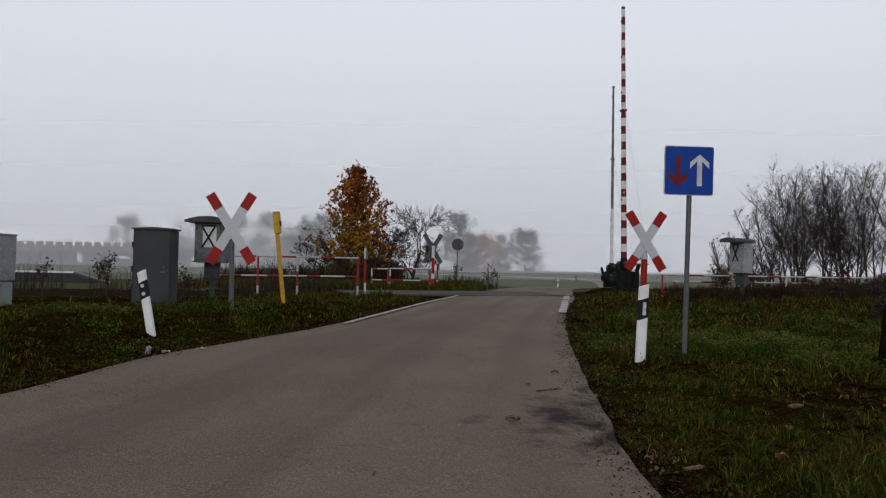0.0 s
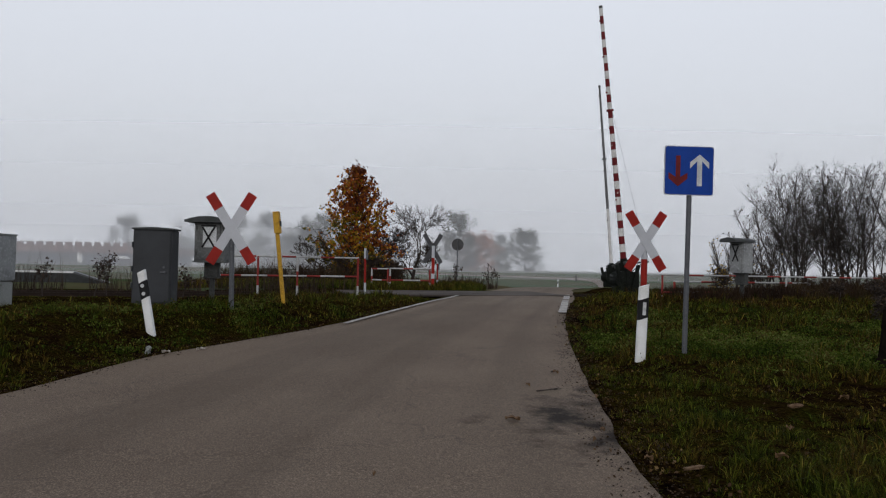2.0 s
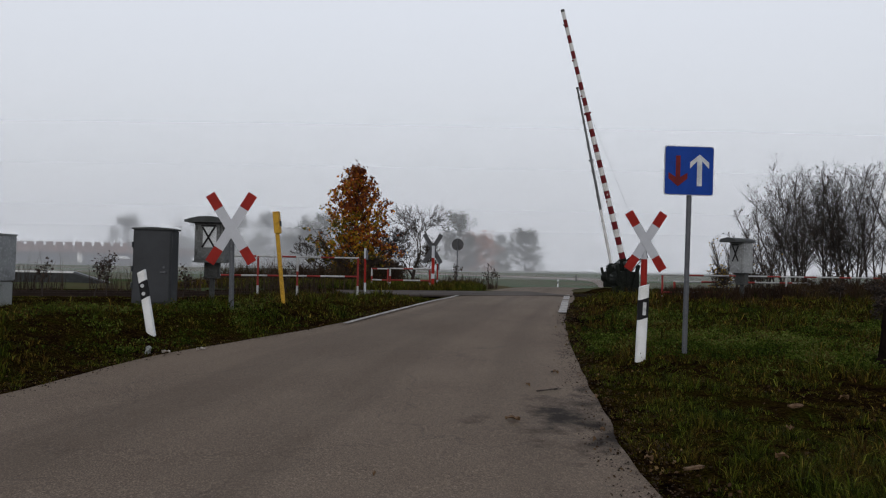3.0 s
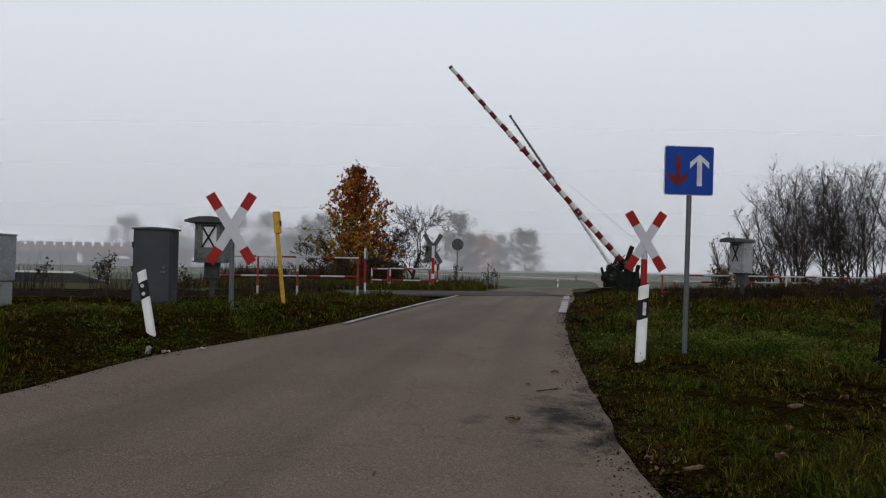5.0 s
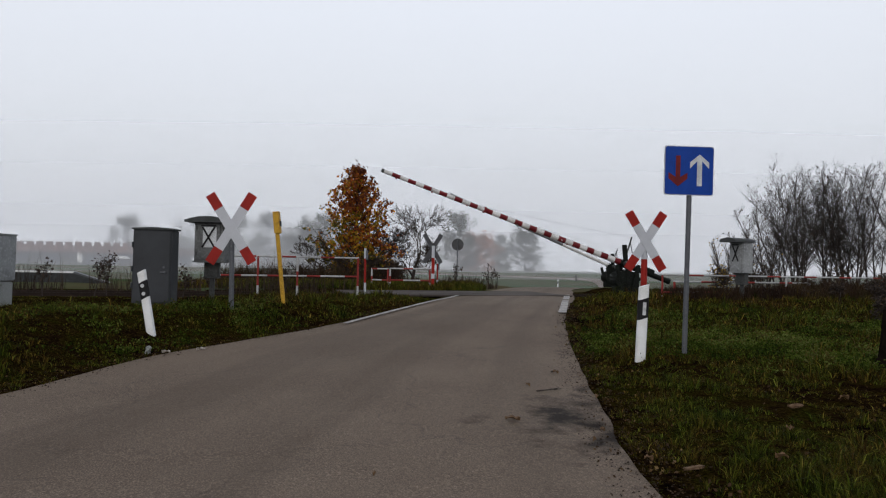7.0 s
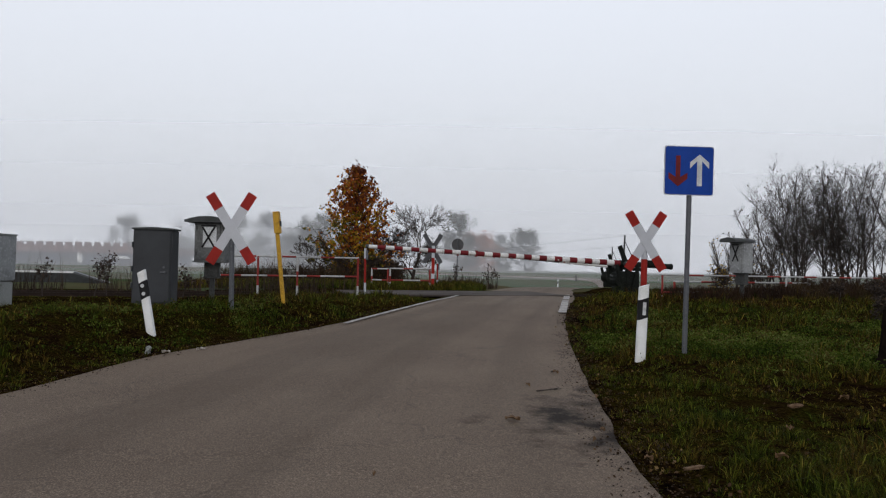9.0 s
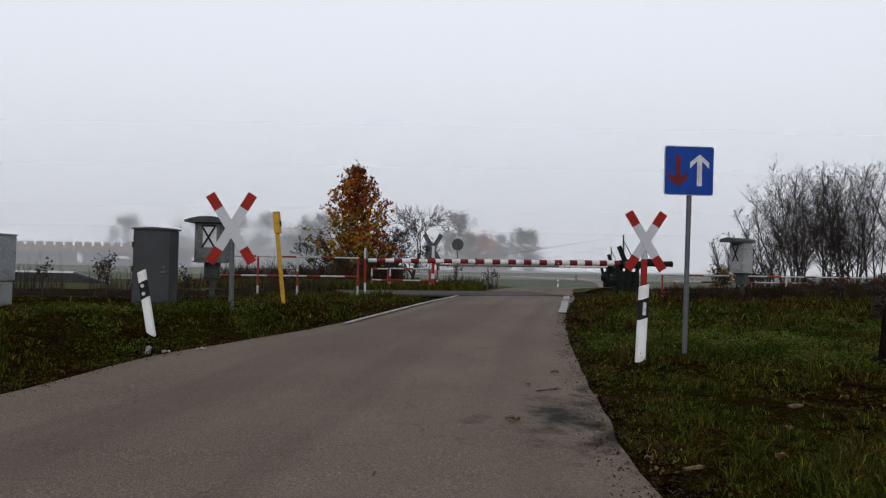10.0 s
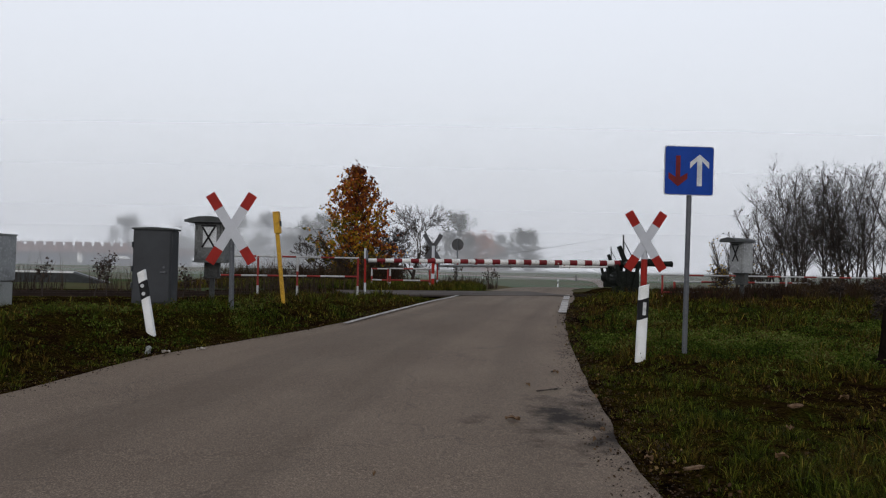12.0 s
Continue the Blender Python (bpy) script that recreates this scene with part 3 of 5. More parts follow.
def guide_post(m, dots, label, far=False):
    t = thing("guide_post", m, label, "guide post", "guide posts along the road")
    w, dep, h = 0.125, 0.1, 0.93

    def slab(z0, z1, grow, s0=0.0, s1=0.0, name="shell", material=POST_WHITE, parent=None, top=False):
        bm = bmesh.new()
        ring = []
        for z, s in ((z0, s0), (z1, s1)):
            r = []
            for i in range(20):
                a = 2 * math.pi * i / 20
                x = math.copysign(abs(math.cos(a)) ** 0.5, math.cos(a)) * (w / 2 + grow)
                y = math.copysign(abs(math.sin(a)) ** 0.8, math.sin(a)) * (dep / 2 + grow)
                r.append(bm.verts.new((x, y, z + s * x)))
            ring.append(r)
        for i in range(20):
            f = bm.faces.new((ring[0][i], ring[0][(i + 1) % 20], ring[1][(i + 1) % 20], ring[1][i]))
            f.smooth = True
        for cap in (ring[0][::-1], ring[1]):
            for e in bm.faces.new(cap).edges:
                e.smooth = False
        return part(name, bm, material, parent or t)
    shell = slab(-0.08, h, 0, 0, 0.35)
    band = slab(0.52, 0.77, 0.003, 0.35, 0.35, "black_band", BLACK, shell)
    for z in (0.59, 0.71) if dots else (0.645,):
        bm = bmesh.new()
        if dots:
            rod(bm, (0.0, -dep / 2 - 0.006, z), (0.0, -dep / 2 + 0.01, z), 0.028, seg=14)
        else:
            prism(bm, rounded(0.042, 0.16, 0.006), 0.012, Matrix.Translation((0, -dep / 2 - 0.003, z)))
        part("reflector", bm, REFLECT, band)
    return t


def yellow_marker(m):
    t = thing("gas_marker_post", m, "leaning yellow metal marker post with a box on top", "marker post")
    bm = bmesh.new()
    rod(bm, (0, 0, 0), (0, 0, 1.36), 0.033, seg=14)
    part("post", bm, YELLOW, t)
    bm = bmesh.new()
    box(bm, (0.095, 0.13, 0.33), (0.012, 0, 1.42), bevel=0.008)
    box(bm, (0.105, 0.14, 0.02), (0.012, 0, 1.595), bevel=0.006)
    head = part("marker_box", bm, YELLOW, t)
    bm = bmesh.new()
    box(bm, (0.03, 0.04, 0.09), (0.072, -0.03, 1.41), bevel=0.005)
    part("lock", bm, DARK_STEEL, head)


def steel_cabinet(m):
    w, d, h = 0.62, 0.40, 1.22
    t = thing("steel_cabinet", m, "closed dark grey steel switch cabinet with a door handle", "cabinet")
    bm = bmesh.new()
    box(bm, (w, d, h), (0, 0, h / 2 + 0.10), bevel=0.008)
    part("body", bm, CAB_GREY, t)
    bm = bmesh.new()
    box(bm, (w - 0.06, d - 0.06, 0.2), (0, 0, 0.05), bevel=0.008)
    part("plinth", bm, DARK_STEEL, t)
    bm = bmesh.new()
    prism(bm, [(-w / 2 - 0.025, h + 0.10), (w / 2 + 0.025, h + 0.10), (w / 2 + 0.025, h + 0.125), (0, h + 0.145), (-w / 2 - 0.025, h + 0.125)], d + 0.06)
    part("roof", bm, ROOF_FELT, t)
    bm = bmesh.new()
    box(bm, (w - 0.04, 0.015, h - 0.05), (0, -d / 2 - 0.008, h / 2 + 0.10), bevel=0.005)
    door = part("door", bm, CAB_GREY, t)
    bm = bmesh.new()
    box(bm, (0.10, 0.025, 0.022), (w / 2 - 0.12, -d / 2 - 0.035, 0.62), bevel=0.006)
    rod(bm, (w / 2 - 0.09, -d / 2 - 0.02, 0.62), (w / 2 - 0.09, -d / 2 - 0.045, 0.62), 0.02, seg=12)
    part("handle", bm, GALV, door)
    bm = bmesh.new()
    rod(bm, (w / 2 - 0.11, -d / 2 - 0.01, 0.70), (w / 2 - 0.11, -d / 2 - 0.03, 0.70), 0.02, seg=12)
    part("lock", bm, GALV, door)
    for z in (0.35, 0.62, 1.02):
        bm = bmesh.new()
        rod(bm, (-w / 2 - 0.004, -d / 2 - 0.01, z), (-w / 2 - 0.004, -d / 2 - 0.01, z + 0.09), 0.014, seg=10)
        part("hinge", bm, CAB_GREY, door)


def concrete_cabinet(m):
    t = thing("concrete_cabinet", m, "weathered pale grey concrete cable cabinet on a block base", "cabinet")
    bm = bmesh.new()
    box(bm, (0.8, 0.5, 0.5), (0, 0, 0.25), bevel=0.015)
    part("base", bm, CONCRETE, t)
    bm = bmesh.new()
    box(bm, (0.84, 0.54, 0.72), (0, 0, 0.88), bevel=0.015)
    part("body", bm, BOX_GREY, t)
    bm = bmesh.new()
    box(bm, (0.86, 0.56, 0.03), (0, 0, 1.255), bevel=0.01)
    part("lid", bm, CONCRETE, t)
    bm = bmesh.new()
    box(bm, (0.012, 0.012, 0.62), (0.15, -0.275, 0.88), bevel=0.003)
    part("seam", bm, CONCRETE, t)


def crossed_mark(bm, w, h, y, z, thick, mi=0):
    for s in (-1, 1):
        a = math.degrees(math.atan2(w, h)) * s
        box(bm, (thick, 0.006, math.hypot(w, h)), (0, y, z), pose(0, 0, 0, 0, a, 0), bevel=0.002, mi=mi)


def signal_box(m, w, d, h, foot, over_l, over_r, visor, label, card, shell):
    """A light signal in its housing, put out of use and crossed out. foot: metres of post under it."""
    t = thing("light_signal_box", m, label, "signal box", "signal boxes at the crossing")
    bm = bmesh.new()
    box(bm, (0.07, 0.09, foot + 0.2), (0, 0.05, foot / 2), bevel=0.006)
    part("post", bm, DARK_STEEL, t)
    bm = bmesh.new()
    box(bm, (0.26, 0.16, 0.30), (0, 0.04, foot - 0.14), bevel=0.01)
    part("cable_case", bm, DARK_STEEL, t)
    bm = bmesh.new()
    box(bm, (w, d, h), (0, 0, foot + h / 2), bevel=0.02)
    body = part("body", bm, shell, t)
    bm = bmesh.new()
    box(bm, (w + 0.03, d + 0.03, 0.03), (0, 0, foot + 0.02), bevel=0.006)
    part("base_flange", bm, shell, t)
    bm = bmesh.new()
    top = foot + h
    prism(bm, [(-w / 2 - over_l, top - 0.02), (w / 2 + over_r, top - 0.02), (w / 2 + over_r, top + 0.02), (w / 2 - 0.0, top + 0.06), (w / 2 - 0.12, top + 0.085), (0, top + 0.095), (-w / 2 + 0.12, top + 0.085), (-w / 2, top + 0.06), (-w / 2 - over_l, top + 0.02)], d + visor + 0.06, Matrix.Translation((0, 0.03 - visor / 2, 0)))
    part("roof", bm, ROOF_FELT, t)
    bm = bmesh.new()
    box(bm, (w * 0.78, 0.02, h * 0.84), (0, -d / 2 - 0.008, foot + h * 0.5), bevel=0.006)
    part("door", bm, shell, body)
    if card:
        bm = bmesh.new()
        box(bm, (w * 0.46, 0.008, h * 0.5), (0.02, -d / 2 - 0.022, foot + h * 0.62), bevel=0.002)
        part("card", bm, SIGN_WHITE, body, "pale card")
    bm = bmesh.new()
    crossed_mark(bm, w * 0.42, h * 0.5, -d / 2 - 0.032, foot + h * 0.62, 0.035)
    box(bm, (w * 0.5, 0.006, 0.03), (0, -d / 2 - 0.038, foot + h * 0.9), bevel=0.002)
    part("black_cross", bm, BLACK, body, "black crossed-out tape")
    for z in (0.18, 0.8):
        bm = bmesh.new()
        rod(bm, (-w * 0.41, -d / 2 - 0.014, foot + h * z), (-w * 0.41, -d / 2 - 0.014, foot + h * z + 0.06), 0.012, seg=8)
        part("hinge", bm, DARK_STEEL, body)


def railing(m, length, posts, rails, label, stripe=0.45, r=0.026, top=0.9):
    """Along its own x from 0 to length; posts: places along it; rails: heights."""
    t = thing("guard_railing", m, label, "railing", "red and white railings at the crossing")
    for i, x in enumerate(posts):
        bm = bmesh.new()
        striped(bm, [((x, 0, z), r * 1.15, mi) for z, mi in ((-0.15, 0), (0.22, 1), (top * 0.62, (i + 1) % 2), (top, 0))])
        part("post", bm, [RAIL_WHITE, RAIL_RED], t)
    for k, z in enumerate(rails):
        bm = bmesh.new()
        n = max(2, round(length / stripe))
        cut = [length * (i + ((0.28, -0.28)[k % 2] if i % 2 else 0)) / n for i in range(n)] + [length]
        striped(bm, [((x, 0, z), r, (i + k) % 2) for i, x in enumerate(cut)])
        part("rail", bm, [RAIL_WHITE, RAIL_RED], t)
    for x in (0, length):
        for z in rails:
            bm = bmesh.new()
            bmesh.ops.create_icosphere(bm, subdivisions=1, radius=r * 1.25, matrix=Matrix.Translation((x, 0, z)))
            part("joint", bm, RAIL_WHITE, t)
    return t


def barrier(m, length, hub, stripes, back, tail, label):
    """Stands on its own origin; the boom reaches along -x when it is down. Returns the boom, which turns."""
    t = thing("crossing_barrier", m, label, "crossing barrier", "barriers of the level crossing")
    bm = bmesh.new()
    for y in (-0.22, 0.22):
        box(bm, (0.13, 0.08, hub + 0.05), (0.0, y, hub / 2), bevel=0.012)
        box(bm, (0.10, 0.06, hub * 1.02), (0.2, y, hub / 2 - 0.03), pose(0, 0, 0, 0, 14, 0), bevel=0.01)
        box(bm, (0.10, 0.06, hub * 1.02), (-0.2, y, hub / 2 - 0.03), pose(0, 0, 0, 0, -14, 0), bevel=0.01)
    box(bm, (0.9, 0.6, 0.12), (0, 0, 0.03), bevel=0.02)
    part("stand", bm, MACHINE, t)
    bm = bmesh.new()
    box(bm, (0.34, 0.34, 0.60), (-0.12, 0.0, 0.44), bevel=0.05)
    rod(bm, (-0.13, -0.24, 0.55), (-0.13, 0.2, 0.55), 0.23, seg=24)
    rod(bm, (-0.13, -0.27, 0.55), (-0.13, -0.24, 0.55), 0.07, seg=14)
    box(bm, (0.62, 0.40, 0.74), (0.06, 0, 0.40), bevel=0.03)
    part("drive_housing", bm, MACHINE, t)
    bm = bmesh.new()
    rod(bm, (0, -0.3, hub), (0, 0.3, hub), 0.07, seg=16)
    part("axle", bm, DARK_STEEL, t)
    # the part that turns; its own origin lies on the axle
    bm = bmesh.new()
    rod(bm, (0.15, 0, 0), (-0.14, 0, 0), 0.09, seg=16)
    box(bm, (0.3, 0.2, 0.22), (0.1, 0, 0), bevel=0.03)
    boom = part("boom_root", bm, MACHINE, t)
    n = 2 * stripes
    mats = [BOOM_WHITE, BOOM_RED] if not back else [BOOM_WHITE, BOOM_GREY]
    bm = bmesh.new()
    striped(bm, [((-0.1 - (length - 0.1) * i / n, 0, 0), (0.082 - 0.032 * i / n) * (0.8 if back else 1), ((i + 1) % 2) if not back else (i > 9)) for i in range(n + 1)])
    part("boom_tube", bm, mats, boom)
    bm = bmesh.new()
    rod(bm, (-length - 0.001, 0, 0), (-length - 0.07, 0, 0), 0.052, 0.05, seg=14)
    part("tip_cap", bm, DARK_STEEL, boom)
    for k in range(6):
        bm = bmesh.new()
        x = -length + 0.35 + k * 0.98
        rod(bm, (x, -0.02, -0.04), (x, -0.02, -0.085), 0.022, seg=8)
        part("reflector", bm, BOOM_RED if not back else DARK_STEEL, boom)
    bm = bmesh.new()
    box(bm, (0.06, 0.14, 0.16), (-length * 0.60, 0, 0.0), bevel=0.01)
    part("wire_clamp", bm, BOOM_RED if not back else BOOM_GREY, boom)
    bm = bmesh.new()
    rod(bm, (0.02, 0.06, 0.08), (0.02, 0.06, 0.78), 0.028, 0.022, seg=10)
    rod(bm, (0.36, 0.06, 0.05), (0.04, 0.06, 0.6), 0.013, seg=8)
    part("wire_mast", bm, DARK_STEEL, boom)
    bm = bmesh.new()
    rod(bm, (0.02, 0.06, 0.76), (-length * 0.60, 0.0, 0.06), 0.0038, seg=6)
    part("stay_wire", bm, GALV, boom)
    bm = bmesh.new()
    box(bm, (0.13, 0.06, 0.5), (-0.1, -0.1, 0.24), pose(0, 0, 0, 0, -24, 0), bevel=0.012)
    part("lever", bm, MACHINE, boom)
    bm = bmesh.new()
    rod(bm, (0.1, 0.12, 0), (tail, 0.12, 0), 0.075, seg=14)
    rod(bm, (tail - 0.02, 0.12, 0), (tail + 0.02, 0.12, 0), 0.085, seg=14)
    part("counterweight_arm", bm, MACHINE, boom)
    bm = bmesh.new()
    box(bm, (0.30, 0.2, 0.16), (tail * 0.55, 0.12, 0.06), bevel=0.02)
    part("counterweight", bm, MACHINE, boom)
    boom.location = (0, 0, hub)
    return boom


def tip_post(m, label, top=1.15):
    t = thing("boom_rest_post", m, label, "post", "rest posts of the barriers")
    bm = bmesh.new()
    zs = [-0.1, 0.30, 0.52, 0.70, 0.9, top]
    striped(bm, [((0, 0, z), 0.028, mi) for z, mi in zip(zs, (0, 1, 1, 1, 0, 0))])
    part("post", bm, [WHITE, RED], t)
    bm = bmesh.new()
    for s in (-1, 1):
        box(bm, (0.05, 0.012, 0.22), (0.03, s * 0.085, top - 0.16), bevel=0.003)
    box(bm, (0.05, 0.18, 0.03), (0.03, 0, top - 0.27), bevel=0.003)
    part("fork", bm, GALV, t)


def round_sign(m):
    t = thing("round_sign", m, "round traffic sign seen from its grey back, on a thin pole", "traffic sign")
    bm = bmesh.new()
    rod(bm, (0, -0.03, -0.5), (0, -0.03, 2.2), 0.03, seg=10)
    part("pole", bm, GALV, t)
    bm = bmesh.new()
    rod(bm, (0, 0, 1.88), (0, 0.012, 1.88), 0.31, seg=32)
    bmesh.ops.rotate(bm, cent=(0, 0, 1.88), matrix=Matrix(), verts=bm.verts)
    part("disc", bm, SIGN_BACK, t)


andrew_cross(pose(-3.4, 11.2, land(-3.4, 11.2) - 0.1, 0, -0.8, 0), 1.876 - land(-3.4, 11.2) + 0.1, [GALV], "red-tipped white crossing cross on a grey pole in the grass", arm=1.3)
andrew_cross(pose(3.6, 12.4, land(3.6, 12.4) - 0.1, 0, 0.6, 3), 1.84 - land(3.6, 12.4) + 0.1, [RED, WHITE], "red-tipped white crossing cross on a red and white pole")
andrew_cross(pose(-0.36, 24.5, land(-0.36, 24.5) - 0.05, 0, 0, 200), 2.02 - land(-0.36, 24.5), [RED, WHITE], "grey back of a crossing cross on red and white pole", back=True)
priority_sign(pose(2.91, 8.4, land(2.91, 8.4) - 0.1, 0, 1.3, 0) @ Matrix.Translation((0, 0, 0.42 - land(2.91, 8.4))))
guide_post(pose(2.417, 8.48, 0.223, 0, 2.6, 5) @ Matrix.Scale(0.97, 4), False, "white plastic guide post with a black band and bar reflector")
guide_post(pose(-3.94, 9.46, 0.359, 0, -10.5, 0) @ Matrix.Scale(0.90, 4), True, "leaning white guide post with a black band and two round reflectors")
guide_post(pose(12.1, 73.0, land(12.1, 73) - 0.02, 0, 1, 20), True, "small far white guide post beside the road in the mist")
yellow_marker(pose(-2.83, 12.5, land(-2.83, 12.5) - 0.13, 0, -6.3, 0) @ Matrix.Scale(1.12, 4))
steel_cabinet(pose(-4.83, 11.7, 0.53, 0, 0.3, 5))
concrete_cabinet(pose(-7.40, 11.1, 0.46, 0, 0.8, -4))
signal_box(pose(-4.32, 13.0, 0.50, 0, 0.3, -2), 0.55, 0.36, 0.76, 0.82, 0.14, 0.12, 0.14, "pale grey signal box under dark roof, crossed out with tape", True, BOX_BACKLIT)
signal_box(pose(7.28, 17.0, 0.50, 0, 0.8, -60), 0.38, 0.38, 0.76, 0.80, 0.03, 0.03, 0.34, "pale grey signal box on a post, crossed out, behind the railing", False, BOX_GREY)
round_sign(pose(0.74, 36.0, 0.64, 0, 0.5, 0))

fence_l = railing(pose(-2.07, 17.0, 0.60, 0, 0, 180 + 20), 3.2, [0.0, 1.46, 2.37], [0.90, 0.45], "red and white tubular railing beside the track", r=0.022)
fence_r = railing(pose(5.53, 17.5, 0.50, 0, 0, 18), 7.4, [0.0, 3.9, 7.4], [0.72, 0.29], "red and white tubular railing standing in tall grass", stripe=0.62, top=0.72, r=0.021)
railing(pose(6.2, 18.6, 0.52, 0, 0, 18), 4.6, [0.0, 4.6], [0.52], "second low red and white rail behind the railing", stripe=0.62, top=0.52)
railing(pose(-0.45, 24.6, 0.55, 0, 0, 180 + 4), 1.4, [0.0, 1.4], [0.70, 0.29], "small red and white railing across the track", top=0.70)
railing(pose(-1.95, 24.8, 0.55, 0, 0, 150), 0.7, [0.0, 0.7], [0.68, 0.28], "short red and white railing end across the track", top=0.68)
tip_post(pose(-1.91, 17.2, 0.60, 0, -0.6, 16), "thin red and white rest post for the boom")
tip_post(pose(-0.19, 25.4, 0.56, 0, 0, 16), "thin red and white rest post across the track", 0.95)
BOOM_NEAR = barrier(pose(4.948, 19.0, 0.52, 0, 0, 13.03), 7.0, 0.987, 16, False, 1.5, "level crossing barrier with red and white striped boom")
BOOM_FAR = barrier(pose(6.65, 27.4, 0.50, 0, 0, 16.13), 7.08, 0.969, 16, True, 1.4, "crossing barrier across the track, its boom pale grey behind")


# ---- plants ----
def grow(rng, start, heading, length, radius, levels, split=(3, 5), spread=38, up=0.12, gnarl=0.16, thin=0.62, short=0.66, steps=4, twig_r=0.009, low=0.35):
    """Limbs of a tree or shrub as a list of polylines of (place, radius), the level of each, and the twig ends."""
    limbs, ends = [], []

    def limb(p, d, ln, r, level):
        pts = [(p.copy(), r)]
        k = steps if level < 3 else 3
        for i in range(k):
            d = (d + Vector((rng.gauss(0, gnarl), rng.gauss(0, gnarl), rng.gauss(0, gnarl) * 0.6 + up))).normalized()
            p = p + d * ln / k
            pts.append((p.copy(), r * (1 - (0.55 if level < levels else 0.85) * (i + 1) / k)))
        limbs.append((level, pts))
        if level >= levels:
            ends.append((p.copy(), d.copy()))
            return
        for j in range(rng.randint(*split)):
            f = rng.uniform(low, 1.0) if j else 1.0
            i = min(k, max(1, round(f * k)))
            q, rq = pts[i]
            axis = Vector((rng.gauss(0, 1), rng.gauss(0, 1), rng.gauss(0, 1))).cross(d).normalized()
            nd = Matrix.Rotation(radians(rng.uniform(0.45, 1.2) * spread), 3, axis) @ d
            limb(q, nd, ln * short * rng.uniform(0.75, 1.2), max(twig_r, rq * thin), level + 1)

    limb(Vector(start), Vector(heading).normalized(), length, radius, 0)
    return limbs, ends


def tubes(limbs):
    verts, faces = [], []
    for level, pts in limbs:
        sides = 7 if level == 0 else 5 if level == 1 else 3
        base = len(verts)
        d = (pts[-1][0] - pts[0][0]).normalized()
        a = d.orthogonal().normalized()
        b = d.cross(a)
        for p, r in pts:
            for s in range(sides):
                t = 2 * math.pi * s / sides
                verts.append(p + a * (r * math.cos(t)) + b * (r * math.sin(t)))
        for i in range(len(pts) - 1):
            for s in range(sides):
                s2 = (s + 1) % sides
                faces.append((base + i * sides + s, base + i * sides + s2, base + (i + 1) * sides + s2, base + (i + 1) * sides + s))
    return verts, faces


def leaves(rng, places, size, droop=0.3):
    """One folded leaf for each place: two triangles bent along the midrib."""
    verts, faces = [], []
    for p in places:
        d = Vector((rng.gauss(0, 1), rng.gauss(0, 1), rng.gauss(-droop, 0.8))).normalized()
        s = d.orthogonal().normalized()
        s = Matrix.Rotation(rng.uniform(0, 6.28), 3, d) @ s
        n = d.cross(s)
        ln = size * rng.uniform(0.6, 1.3)
        w = ln * 0.36
        k = len(verts)
        verts += [p, p + d * ln * 0.5 + s * w + n * w * 0.35, p + d * ln, p + d * ln * 0.5 - s * w + n * w * 0.35]
        faces += [(k, k + 1, k + 2), (k, k + 2, k + 3)]
    return verts, faces


def plant(name, m, label, category, limbs, bark, leaf_set=None, leaf_material=None, group="", wood="trunk"):
    t = thing(name, m, label, category, group)
    v, f = tubes(limbs)
    raw(wood, v, f, bark, t, smooth=True)
    if leaf_set:
        raw("crown", leaf_set[0], leaf_set[1], leaf_material, t)
    return t


def autumn_leaf_mat():
    m = leaf_mat("autumn_leaves", [(0.0, (0.10, 0.032, 0.018)), (0.22, (0.25, 0.062, 0.018)), (0.42, (0.40, 0.11, 0.016)), (0.62, (0.42, 0.20, 0.018)), (0.8, (0.31, 0.215, 0.018)), (1.0, (0.09, 0.085, 0.014))], patch=0.75, through_light=0.3)
    n, l = m.node_tree.nodes, m.node_tree.links
    ramp = [k for k in n if k.type == "VALTORGB"][0]
    co = [k for k in n if k.type == "TEX_COORD"][0]
    old = ramp.inputs[0].links[0].from_socket
    sep, h, ad = n.new("ShaderNodeSeparateXYZ"), n.new("ShaderNodeMath"), n.new("ShaderNodeMath")
    l.new(co.outputs["Object"], sep.inputs[0])
    h.operation, h.inputs[1].default_value, h.inputs[2].default_value = "MULTIPLY_ADD", -0.19, 0.56
    ad.operation = "ADD"
    sx, hx = n.new("ShaderNodeMath"), n.new("ShaderNodeMath")
    hx.operation, hx.inputs[1].default_value = "MULTIPLY_ADD", -0.10
    l.new(sep.outputs["Z"], h.inputs[0])
    l.new(sep.outputs["X"], hx.inputs[0])
    l.new(h.outputs[0], hx.inputs[2])
    l.new(old, ad.inputs[0])
    l.new(hx.outputs[0], ad.inputs[1])
    l.new(ad.outputs[0], ramp.inputs[0])
    return m


